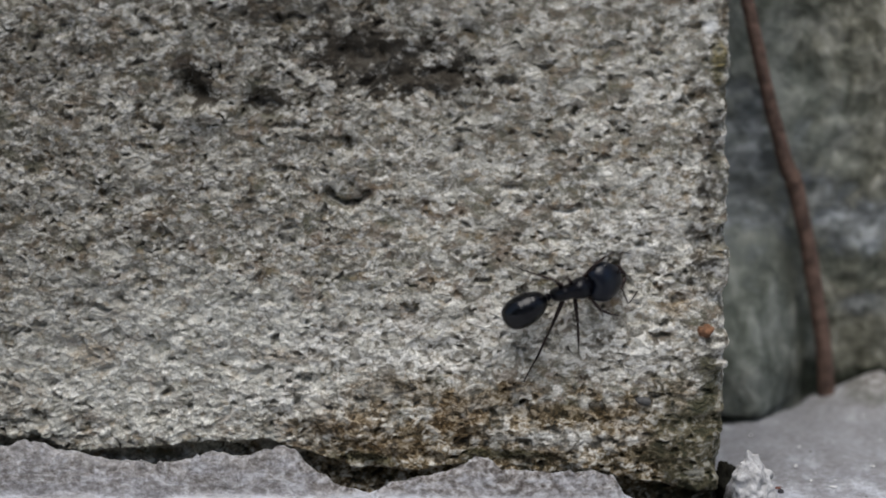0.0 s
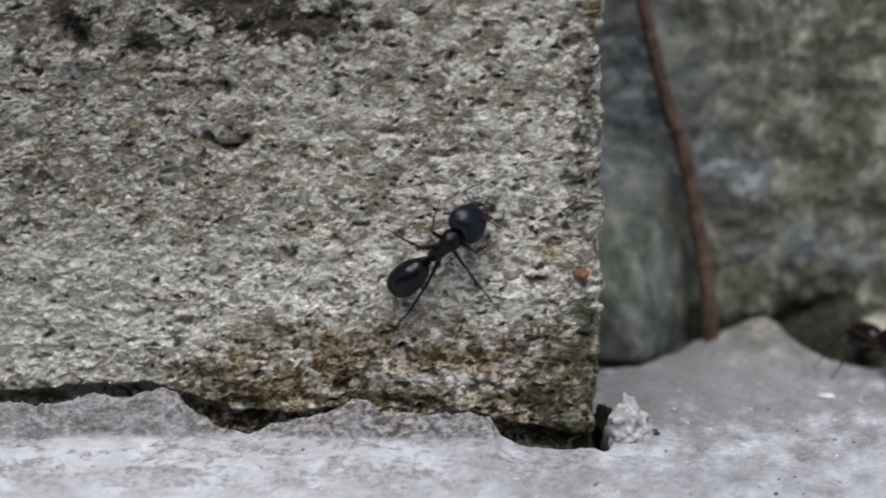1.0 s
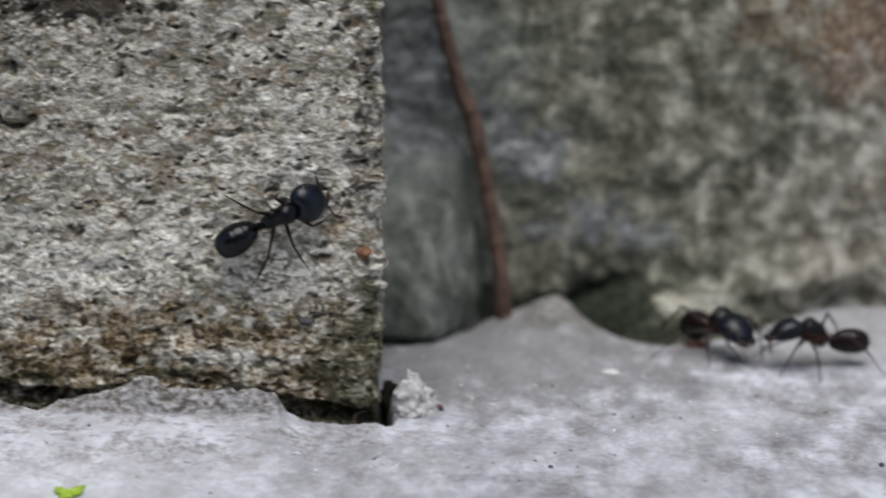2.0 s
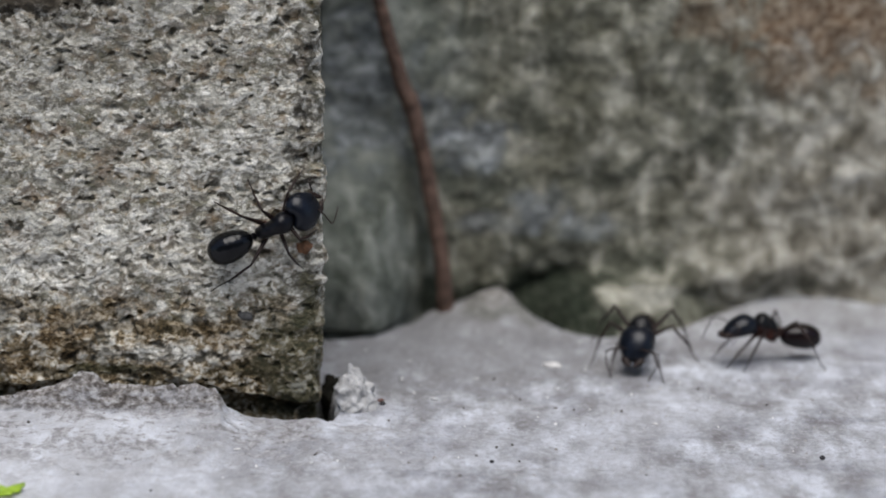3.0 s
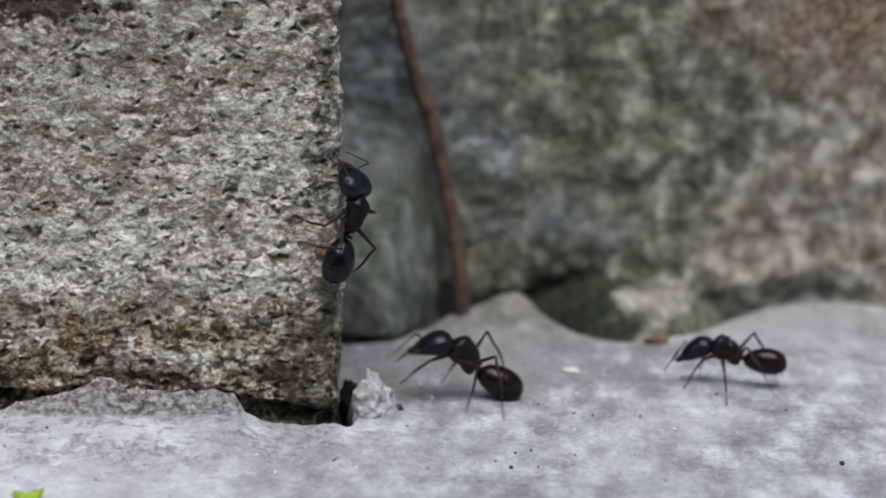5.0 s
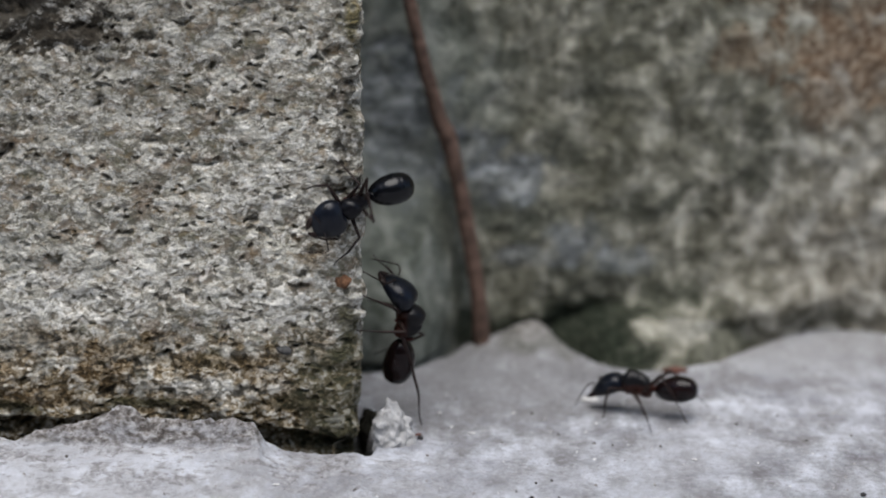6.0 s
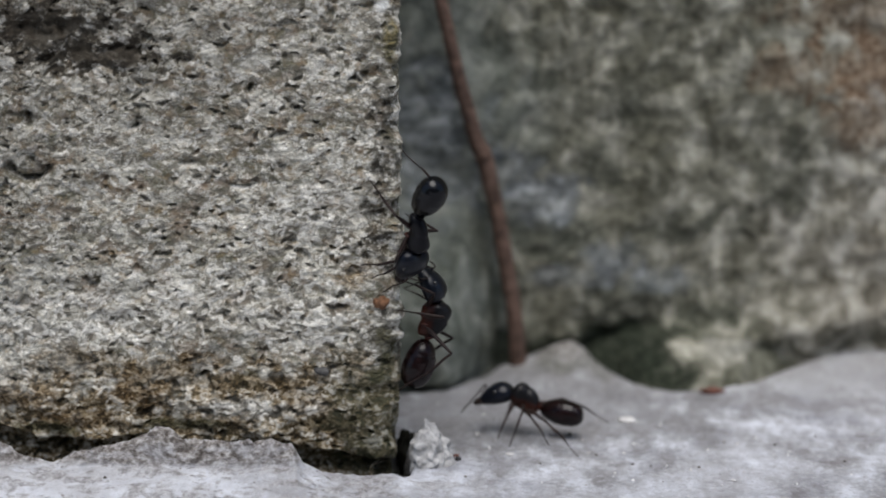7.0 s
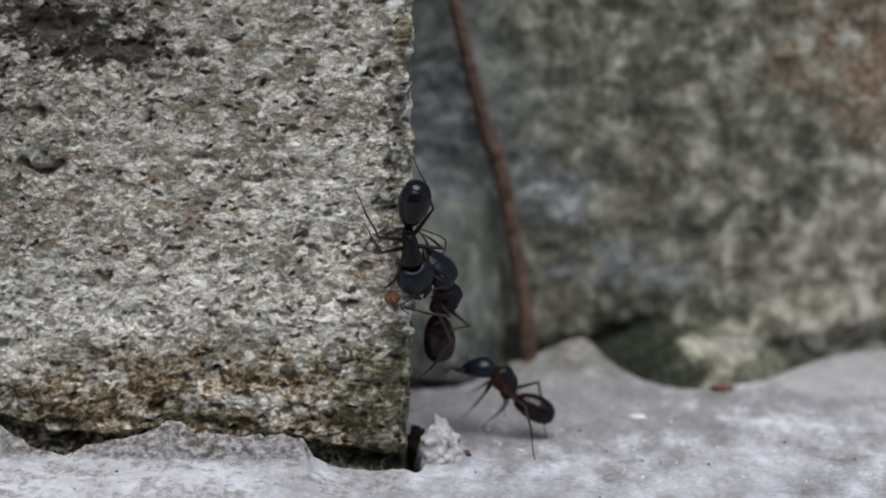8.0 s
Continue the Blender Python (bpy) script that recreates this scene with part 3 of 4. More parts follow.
def ground_height(x, y):
    z = 0.35 * rough(x, y, 22, 11, 2) + 0.13 * rough(x, y, 4.5, 12, 2) + 0.045 * rough(x, y, 0.9, 13, 2) + (0.34 * rough(x, y * 1.3, 1.2, 21, 3) + 0.24 * np.maximum(rough(x, y, 3.1, 25, 2), 0)) * step(x, 26, 0) * step(y, -26, -14) * (1 - 0.8 * step(y, -1, 3))
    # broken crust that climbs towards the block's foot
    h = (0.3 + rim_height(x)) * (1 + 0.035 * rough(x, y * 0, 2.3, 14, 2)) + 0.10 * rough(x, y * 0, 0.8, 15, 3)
    rise = np.clip((y + 0.35 * rough(x, y, 2.5, 16, 2) + TOE) / (TOE - 3.1), 0, 1)
    climb = rise * (2 - rise)
    wx, wy = x + 0.5 * rough(x, y, 1.7, 23, 2), y + 0.3 * rough(x, y, 1.2, 24, 2)
    g1, e1, l1 = grains(wx * 0.7, wy * 1.6, 0.6, 401)
    g2, e2, l2 = grains(wx * 0.5, wy * 1.2, 1.9, 411)
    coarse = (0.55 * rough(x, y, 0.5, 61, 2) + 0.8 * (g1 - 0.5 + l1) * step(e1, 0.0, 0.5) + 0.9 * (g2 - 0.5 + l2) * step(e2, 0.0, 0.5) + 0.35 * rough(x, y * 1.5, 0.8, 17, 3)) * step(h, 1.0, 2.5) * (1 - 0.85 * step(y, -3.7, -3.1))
    before = (1 - step(x, -0.2, 0.55)) * (1 - step(y, 6.0, 8.0))
    base = np.minimum(1.6 * step(y, -16, -4.4), 0.7 * h)
    z = z + before * (base + climb * (h - base - 0.15 + 1.3 * coarse))
    toe_line = -TOE - 0.1 + 0.5 * rough(x, y * 0, 3.5, 62, 3)
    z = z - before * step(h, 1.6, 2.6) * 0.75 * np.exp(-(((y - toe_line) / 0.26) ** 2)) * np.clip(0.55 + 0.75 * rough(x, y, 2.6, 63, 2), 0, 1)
    cut = -2.5 + 0.6 * rough(x, y * 0, 3.0, 18, 3)
    z = z - before * step(y, cut, cut + 0.45) * (h + 3.5)
    # mound at the twig's foot and the slab's ragged far edge
    z = z + 2.5 * bell(x, y, 17, 31.5, 3.8, 4.5) * (1 + 0.12 * rough(x, y, 1.6, 20, 3)) + 0.9 * bell(x, y, 49, 33, 9, 6) + 0.25 * bell(x, y, 11, 31, 4, 4)
    edge = back_edge(x) + 0.6 * rough(x, y * 0, 2.2, 19, 3)
    z = z - step(y, edge, edge + 0.9) * 6.5
    # slot beside the block's corner
    z = z - 9.0 * bell(x, y, 0.15, 1.4, 0.55, 2.2)
    return z


def make_ground():
    xs, ys = spaced(-800, -70, 66, 800, 0.24), spaced(-900, -24, 40, 120, 0.27)
    ys = np.concatenate([ys[ys < -7.2], np.arange(-7.2, -1.6, 0.09), ys[ys > -1.55]])
    X, Y = np.meshgrid(xs, ys)
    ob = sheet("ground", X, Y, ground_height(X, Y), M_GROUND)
    return tagged(ob, "grey worn mortar ground with a broken crust edge", "ground", kind="structure")


def block_relief(u, z):
    """Outward relief of the block's faces and the tone of each grain; u runs along the front and round the corner."""
    wu = u + 0.45 * rough(u, z, 1.3, 31, 2) + 0.16 * rough(u, z, 0.5, 43, 2)
    wz = z + 0.40 * rough(u, z, 1.3, 44, 2) + 0.14 * rough(u, z, 0.5, 45, 2)
    t1, e1, l1 = grains(wu * 0.74, wz, 0.38, 301)
    t2, e2, l2 = grains(wu * 0.66, wz, 0.80, 311)
    t3, e3, l3 = grains(wu * 0.75, wz, 0.23, 321)
    worn = 1 - 0.52 * step(u + 5 * rough(u, z, 9, 47, 2), -44, -20)  # smoother towards the corner
    d = 0.35 * rough(wu, wz, 7, 46, 2) + 0.28 * rough(wu * 0.75, wz, 2.4, 32, 4) + 0.10 * rough(wu * 0.4, wz, 0.6, 49, 2)
    d = d + worn * (0.14 * (t1 - 0.5) + 0.16 * l1) * step(e1, 0.0, 0.35) + 0.07 * worn * step(e1, 0.0, 0.3)
    d = d + worn * (0.13 * (t2 - 0.5) + 0.15 * l2) * step(e2, 0.0, 0.3) + worn * (0.08 * t3 + 0.10 * l3) * step(e3, 0.0, 0.3)
    # lost grains
    d = d - 0.36 * step(t1, 0.06, 0.03) * step(e1, 0.0, 0.3) - 0.5 * step(t2, 0.04, 0.02) * step(e2, 0.0, 0.4)
    d = d - 0.55 * step(rough(wu, wz, 3.6, 37, 3), 0.40, 0.75)
    for cx, cz, rx, rz, k in ((-46.9, 38.9, 0.8, 1.5, 2.3), (-46.1, 37.6, 1.1, 0.8, 2.0), (-6.8, 23.8, 0.5, 0.35, 1.1), (-23.0, 32.6, 0.5, 0.4, 1.3), (-12.6, 35.8, 0.45, 0.4, 1.1), (-18.4, 29.1, 0.6, 0.4, 1.0), (-29.7, 23.7, 0.4, 0.35, 0.9), (-1.4, 24.0, 0.9, 1.1, 1.0), (-1.2, 28.4, 0.6, 0.8, 0.8), (-29, 41, 4.0, 0.8, 1.2), (-24, 39.6, 3.0, 0.7, 1.3), (-26, 37.6, 2.0, 0.5, 0.9), (-35.6, 33.5, 2.0, 0.28, 1.0), (-32.7, 33.4, 0.6, 0.6, 1.7), (-53.5, 19.0, 0.5, 0.4, 1.0), (-40.5, 37.0, 1.1, 0.8, 1.5), (-18.5, 38.6, 0.7, 0.4, 1.0), (-13, 27.0, 1.6, 0.3, 0.8)):
        d = d - k * bell(wu, wz, cx, cz, rx, rz) * (1.0 if rx < 1.9 else 0.45 + 0.9 * rough(wu, wz, 1.5, 50, 3))
    sooty = bell(wu, wz, -30, 40.0, 8, 3.2)
    d = d + sooty * (0.75 * rough(wu * 0.8, wz, 1.6, 56, 3) - 0.35)
    # a hooked crevice
    ring = np.sqrt(((wu + 32.7) / 1.65) ** 2 + ((wz - 29.0) / 1.4) ** 2)
    d = d - (1.5 + 0.9 * rough(u, z, 1.1, 48, 2)) * np.exp(-(((ring - 1) / 0.25) ** 2)) * step(wz + 0.25 * wu, 21.1, 20.5)
    # pale ledge under the deepest pit
    d = d + 0.9 * bell(wu, wz, -45.7, 35.7, 1.7, 0.6)
    tone = 0.5 * t1 + 0.22 * t2 + 0.28 * t3
    # eroded foot
    foot = np.interp(u, (-400, -66, -61.4, -59.3, -57, -53.8, -49.8, -47, -40.3, -37, -33, -27, -21.5, -19.5, -14.9, -10.3, -8.2, -1, 30), (6.2, 6.1, 5.8, 4.7, 4.3, 4.8, 5.1, 5.5, 5.6, 4.5, 2.9, 2.8, 3.5, 2.7, 2.5, 2.9, 1.9, 0.8, 0.8))
    foot = foot + 0.25 * rough(u, z * 0, 2.6, 38, 3)
    d = d - 1.9 * step(z, foot, foot - 0.9) - 0.9 * step(u, -43, -35) * step(z, foot + 4.5, foot) * (0.4 + 0.6 * step(rough(u, z, 2.6, 39, 2), -0.1, 0.5))
    return d, tone


def make_block():
    us, zs = spaced(-320, -68, 3.0, 24, 0.115), spaced(-9, -2, 48, 64, 0.115)
    U, Z = np.meshgrid(us, zs)
    R0 = 0.9
    arc = R0 * math.pi / 2
    ang = np.clip(U / arc, 0, 1) * math.pi / 2
    over = np.clip(U - arc, 0, None)
    X = np.where(U < 0, U - R0, -R0 + R0 * np.sin(ang))
    Y = np.where(U < 0, 0.0, R0 - R0 * np.cos(ang)) + over
    X = X - 0.14 * over
    d, tone = block_relief(U, Z)
    d = d * np.where(over > 3, 0.4, 1.0)
    chip = 1.0 * step(rough(U * 0, Z, 1.9, 41, 3), -0.1, 0.6) + 0.40 * rough(U * 0, Z, 0.7, 42, 2)
    d = d - 0.5 * step(Z, 6.5, 3.0) * np.exp(-(((U - arc) / 1.3) ** 2))
    d = d - chip * np.exp(-(((U - arc / 2) / 1.2) ** 2))
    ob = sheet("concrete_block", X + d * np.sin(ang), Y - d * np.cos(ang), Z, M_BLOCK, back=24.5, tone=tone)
    return tagged(ob, "weathered grey concrete block with pitted grainy face", "concrete block", kind="structure")


def wall_face(x, z):
    near = (1 - step(x + 0.5 * rough(x, z, 4, 54), 3.6, 11.0)) * (1 - step(z, 4, 22))
    y = 33.6 + 0.7 * rough(x, z, 9, 51, 2) + (1 - 0.7 * near) * (0.45 * rough(x, z, 2.5, 52, 2) + 0.2 * rough(x, z, 0.9, 53))
    y = y - near * 10.2 + near * step(z, 0.5, 0.1) * 0.9
    # mossy hollow and the lobe beside it
    hollow = bell(x, z, 24, -0.8, 5.6, 3.7)
    y = y + 5.0 * hollow
    y = y - 3.6 * bell(x, z - 0.25 * (x - 33), 33.0, 1.8, 4.0, 1.6) - 3.0 * bell(x, z, 42, 2, 5, 4) + 3.0 * bell(x, z, 31, -2.2, 5, 1.8)
    y = y + 2.2 * bell(x, z, 46, 1.0, 7, 2.2)
    # mossy toe that slopes back from the edge of the mortar bed
    toe = back_edge(x) + 1.2 + 1.15 * (z + 1.2) + 4.0 * step(z, 1.0, 5.0) + 1.0 * rough(x, z, 2.0, 55, 3) + 40 * (1 - step(x, 13, 18))
    y = np.where(z < 8, np.minimum(y, np.maximum(toe, 14)), y)
    return y


def make_wall():
    xs, zs = spaced(-600, -4, 66, 600, 0.45), spaced(-12, -8, 44, 320, 0.45)
    X, Z = np.meshgrid(xs, zs)
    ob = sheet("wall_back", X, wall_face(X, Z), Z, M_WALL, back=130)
    return tagged(ob, "old mossy rendered wall with lichen stains", "wall", kind="structure")


def make_unseen_wall():
    """An unseen wall added behind the viewer; closes the place and darkens the ants' reflections."""
    xs, zs = np.linspace(-800, 800, 60), np.linspace(-8, 460, 30)
    X, Z = np.meshgrid(xs[::-1], zs)
    ob = sheet("unseen_dimming_wall", X, -660 + 3 * rough(X, Z, 60, 71, 3), Z, M_WALL, back=-720)
    return tagged(ob, "unseen wall added to darken reflections on the ants", "wall", kind="structure")


make_unseen_wall()
make_ground()
make_block()
make_wall()


# ---- small things ----
def ground_at(x, y):
    return float(ground_height(np.array([float(x)]), np.array([float(y)]))[0])


def make_lump():
    """The pale wedge of mortar that stands beside the block's corner, spreading into the bed."""
    bm = bmesh.new()
    bmesh.ops.create_icosphere(bm, subdivisions=6, radius=1.0)
    for v in bm.verts:
        p = v.co.copy()
        up = (p.z + 1) / 2
        t = 1.16 - 0.96 * up**1.15
        q = Vector((p.x * (2.0 if p.x < 0 else 2.9) * t, p.y * 2.5 * t, -2.0 + 6.4 * up))
        q.x -= 0.35 * up
        k = 0.50 * noise.noise(q * 0.55 + Vector((3, 1, 7))) + 0.38 * noise.noise(q * 1.3) + 0.14 * noise.noise(q * 3.0) + 0.06 * noise.noise(q * 7.0)
        v.co = q + p * k
    ob = part("mortar_chip", bm, M_LUMP, None, "pale ragged mortar wedge standing beside the block corner", mm(2.65, 1.6, 0.0))
    tagged(ob, category="mortar chip")
    # added piece that closes the slot, its colour standing for shade
    ob = part("shaded_slot_piece", stone(1.1, 1.5, 2.2, 3, 0.4, 4), M_SLOT_SHADE, None, "piece behind the mortar chip, coloured near black as the slot's shade", mm(0.55, 6.6, -0.9))
    tagged(ob, category="soil")


def make_twig():
    root = new("twig")
    root.matrix_basis = mm(11.9, 31.0, 0.4)
    tagged(root, "thin brown dry twig leaning against the back wall", "twig")
    bm = bmesh.new()
    keys = [(0.0, 0.0, -1.2, 0.87), (-0.55, 0.1, 5.0, 0.85), (-1.5, 0.3, 11, 0.83), (-2.6, 0.3, 17, 0.82), (-3.8, 0.2, 22.2, 0.90), (-4.3, 0.1, 23.2, 0.85), (-5.5, 0.0, 27, 0.74), (-7.0, -0.3, 33, 0.67), (-8.6, -0.4, 40, 0.65), (-10.4, -0.3, 48, 0.58), (-13.5, 0.2, 60, 0.47), (-17, 0.4, 74, 0.28)]
    tube(bm, keys, 70, 12)
    for v in bm.verts:
        v.co += Vector((1, 0, 0)) * 0.14 * noise.noise(v.co * 0.35) + Vector((0, 1, 0)) * 0.06 * noise.noise(v.co * 0.5 + Vector((9, 0, 0)))
    part("stem", bm, M_TWIG, root)
    bm = stone(0.55, 0.5, 0.75, 4, 0.3, 3)
    part("bud_scar", bm, M_TWIG, root, "swollen knot on the twig", mm(-3.75, -0.45, 22.4, 0, 20, 0))


def make_small():
    ob = part("seed", stone(0.70, 0.55, 0.66, 2, 0.4), M_SEED, None, "small orange-brown round seed lodged on the block", mm(-1.8, -0.1, 16.0))
    tagged(ob, category="seed")
    ob = part("pebble", stone(0.75, 0.45, 0.42, 5, 0.2), M_PEBBLE, None, "tiny slate-grey pebble embedded in the block face", mm(-7.3, -0.02, 9.4, 0, 12, 0))
    tagged(ob, category="pebble")
    for x, y, r, s in ((15.1, -14.2, 0.20, 3), (44.6, -13.0, 0.26, 7), (5.3, 2.0, 0.3, 9)):
        ob = part("crumb", stone(r, r, r * 0.8, s, 0.35, 2), M_CRUMB, None, "tiny black crumb lying on the mortar ground", mm(x, y, ground_at(x, y) + r * 0.5))
        tagged(ob, category="crumb", group="crumbs on the ground")
    ob = part("lime_fleck", stone(0.85, 0.8, 0.12, 8, 0.6), M_LIME, None, "white lime fleck stuck on the grey ground", mm(22.0, 13.4, ground_at(22, 13.4) + 0.06))
    tagged(ob, category="lime fleck")
    ob = part("bark_chip", stone(1.15, 0.5, 0.34, 6, 0.6), M_CHIP, None, "small rusty-red bark chip at the wall foot", mm(31.0, 22.4, ground_at(31, 22.4) + 0.25, 0, 4, 10))
    tagged(ob, category="bark chip")
    for x, y, rx, turn, k in ((5.1, 3.4, 0.34, 20, 11), (4.7, 2.9, 0.22, 70, 12)):
        ob = part("bark_crumb", stone(rx, rx * 0.5, rx * 0.4, k, 0.5, 2), M_CHIP, None, "tiny red-brown bark crumb beside the mortar wedge", mm(x, y, ground_at(x, y) + rx * 0.25, 0, 0, turn))
        tagged(ob, category="bark crumb", group="bark crumbs on the bed")
    for x, y, rx, turn, k in ((10.2, 3.4, 0.42, 15, 13), (14.4, 9.6, 0.30, 50, 14), (30.5, -4.0, 0.35, 120, 15), (-7.5, -12.0, 0.36, 40, 16)):
        ob = part("mortar_flake", stone(rx, rx * 0.55, rx * 0.22, k, 0.5, 2), M_LIME, None, "tiny pale mortar flake lying on the ground", mm(x, y, ground_at(x, y) + rx * 0.15, 0, 6, turn))
        tagged(ob, category="mortar flake", group="mortar flakes on the ground")
    # torn bit of green leaf
    bm = bmesh.new()
    top = []
    for i in range(20):
        a = 2 * math.pi * i / 20
        r = 1.25 + 0.3 * math.sin(3 * a + 1) + 0.18 * math.sin(7 * a)
        top.append(bm.verts.new((r * math.cos(a), 0.75 * r * math.sin(a), 0.55 + 0.35 * math.cos(a * 2) * math.sin(a + 0.5))))
    mid = bm.verts.new((0, 0, 0.75))
    for i in range(20):
        bm.faces.new((top[i], top[(i + 1) % 20], mid))
    bmesh.ops.subdivide_edges(bm, edges=bm.edges[:], cuts=1)
    bmesh.ops.solidify(bm, geom=bm.faces[:], thickness=0.12)
    ob = part("leaf_scrap", bm, M_LEAF, None, "bright green scrap of leaf on the ground", mm(-26.8, -20.8, ground_at(-26.8, -20.8) - 0.1, 18, 0, 20))
    tagged(ob, category="leaf")
    # loose grit
    verts, faces = [], []
    rng = random.Random(5)
    for _ in range(300):
        x, y = rng.uniform(-34, 52), rng.uniform(-22, 30)
        if x < 1.0 and y > -1.5 or y > float(back_edge(x)) - 1:
            continue
        r = rng.uniform(0.06, 0.20)
        c = Vector((x, y, ground_at(x, y) + 0.3 * r))
        k = len(verts)
        q = Euler((rng.uniform(0, 6), rng.uniform(0, 6), rng.uniform(0, 6))).to_matrix()
        for p in ((1, 0, 0), (-1, 0, 0), (0, 1, 0), (0, -1, 0), (0, 0, 1), (0, 0, -1)):
            verts.append((c + q @ Vector(p) * r * rng.uniform(0.7, 1.3)) * MM)
        for f in ((0, 2, 4), (2, 1, 4), (1, 3, 4), (3, 0, 4), (2, 0, 5), (1, 2, 5), (3, 1, 5), (0, 3, 5)):
            faces.append([k + i for i in f])
    me = bpy.data.meshes.new("grit")
    me.from_pydata([tuple(v) for v in verts], [], faces)
    n = Nodes("mixed_grit")
    isl = n.t.nodes.new("ShaderNodeNewGeometry").outputs["Random Per Island"]
    me.materials.append(n.done(n.ramp(isl, (0.0, (0.06, 0.055, 0.05)), (0.4, (0.3, 0.28, 0.27)), (0.7, (0.6, 0.6, 0.6)), (1.0, (0.8, 0.79, 0.77))), 0.8))
    tagged(new("grit", me), "loose pale and dark grit on the mortar", "grit", kind="stuff")


make_lump()
make_twig()
make_small()


# ---- ants ----
# An ant looks along +x, its back is +z. Sizes in mm for a large worker.
HIPS = {"front": (0.95, 0.42, -0.62), "middle": (0.05, 0.45, -0.72), "hind": (-0.85, 0.42, -0.72)}
REACH = {"front": (2.4, 3.3), "middle": (2.75, 4.2), "hind": (3.6, 5.7)}
FEET = {"front": (3.8, 2.7), "middle": (-0.5, 5.3), "hind": (-6.5, 5.6)}


def egg(x0, x1, w, h, n, fat, rise, s, blunt=0.9):
    """Rings of an egg from x0 to x1, fuller towards its front where fat is below nought."""
    rings = []
    for i in range(n):
        a = math.pi * (i + 0.25) / (n - 0.5)
        k = max(math.sin(a), 0.0) ** blunt * (1 - fat * math.cos(a))
        rings.append(np.array([(x0 + (x1 - x0) * (1 - math.cos(a)) / 2) * s, w * k * s, h * k * s, 0.0, rise * math.sin(a) * s]))
    return rings


def make_ant(name, s, label, folded=0.0, shell=None, slim=0.0, broad=1.0):
    """slim: a worker with a short arched back and a long head; broad: how wide the head is."""
    root = new(name)
    tagged(root, label, "ant", group="ants at the block")
    short = 1 - 0.18 * min(slim * 2.5, 1)
    neck = Vector((1.75 * s, 0, 0.05 * s)) if slim == 0 else Vector((1.45 * s, 0, 0.10 * s))
    waist = Vector((-2.5 * s, 0, -0.40 * s)) if slim == 0 else Vector((-2.0 * s, 0, -0.55 * s))
    bm = bmesh.new()
    stout = 1.25 if slim == 0 else 1.42
    loft(bm, [(k[0] * s * short, k[1] * s * (0.4 + 0.6 * stout), k[2] * s * stout, 0, k[3] * s) for k in ((-2.05, 0.16, 0.20, -0.62), (-1.9, 0.42, 0.50, -0.46), (-1.45, 0.56, 0.74, -0.24), (-0.8, 0.60, 0.84, 0.0), (-0.35, 0.60, 0.80, 0.10), (0.1, 0.70, 0.88, 0.16), (0.7, 0.86, 0.92, 0.20), (1.2, 0.84, 0.76, 0.16), (1.6, 0.56, 0.50, 0.08), (1.88, 0.30, 0.30, 0.04))], 34, 22)
    part("thorax", bm, shell or M_SHELL, root)
    bm = bmesh.new()
    at = waist.x / s
    loft(bm, [((at + k[0]) * s, k[1] * s, k[2] * s, 0, k[3] * s) for k in ((-0.15, 0.12, 0.14, -0.40), (0.0, 0.20, 0.20, -0.42), (0.14, 0.36, 0.34, -0.28), (0.22, 0.40, 0.58, -0.06), (0.34, 0.34, 0.44, -0.20), (0.46, 0.20, 0.20, -0.48), (0.62, 0.16, 0.18, -0.52))], 20, 16)
    part("petiole", bm, M_COXA if shell else M_SHELL, root, "red-brown waist scale" if shell else "")
    for side in (1, -1):
        for leg, (hx, hy, hz) in HIPS.items():
            hx = hx * short
            bm = bmesh.new()
            loft(bm, [((hx - 0.15) * s + 0.05 * s, 0.12 * s, 0.12 * s, side * (hy - 0.12) * s, (hz + 0.25) * s), ((hx + 0.02) * s, 0.44 * s, 0.52 * s, side * (hy - 0.05) * s, (hz + 0.08) * s), ((hx + 0.22) * s, 0.12 * s, 0.14 * s, side * hy * s, (hz - 0.05) * s)], 8, 10)
            part("coxa", bm, M_COXA, root, "red-brown leg base")
    # gaster, hung at the waist, with its banded segments
    line = egg(0.05, -4.3, 1.46 - 0.24 * slim, 1.44 - 0.14 * slim, 56, 0.12, 0.16, s, 0.86)
    for row in line:
        for seam in (-1.15, -2.15, -2.95, -3.55):
            row[1:3] *= 1 - 0.020 * math.exp(-(((row[0] / s - seam) / 0.06) ** 2)) - 0.012 * (0 < row[0] / s - seam < 0.5) * (1 - (row[0] / s - seam) / 0.5)
    bm = bmesh.new()
    loft(bm, [tuple(r) for r in line], 56, 28)
    gaster = part("gaster", bm, M_GASTER_BROWN if shell else M_GASTER, root, "glossy brown-black abdomen" if shell else "large glossy black abdomen", mm(*waist))
    # head, hung at the neck: broad rear lobes, flat beneath, tapering to the jaws
    long = 1 + 0.06 * slim
    whole, s = s, s * (1.04 if slim == 0 else 1.10)
    bm = bmesh.new()
    loft(bm, [(k[0] * s * long, k[1] * s * broad * 1.06, k[2] * s * 1.08, 0, k[3] * s) for k in ((-0.30, 0.40, 0.28, 0.06), (-0.16, 0.86, 0.58, 0.05), (0.15, 1.18, 0.84, 0.04), (0.6, 1.36, 1.0, 0.02), (1.15, 1.40, 1.02, -0.02), (1.7, 1.28, 0.90, -0.08), (2.2, 1.06, 0.70, -0.16), (2.6, 0.82, 0.46, -0.22), (2.8, 0.55, 0.28, -0.24), (2.86, 0.20, 0.10, -0.24))], 40, 28)
    for v in bm.verts:  # hollow between the rear lobes, flatter underside
        q = v.co / s
        v.co.x += s * 0.34 * math.exp(-((q.y / 0.55) ** 2)) * max(0.0, 1 - (q.x + 0.3) / 0.9)
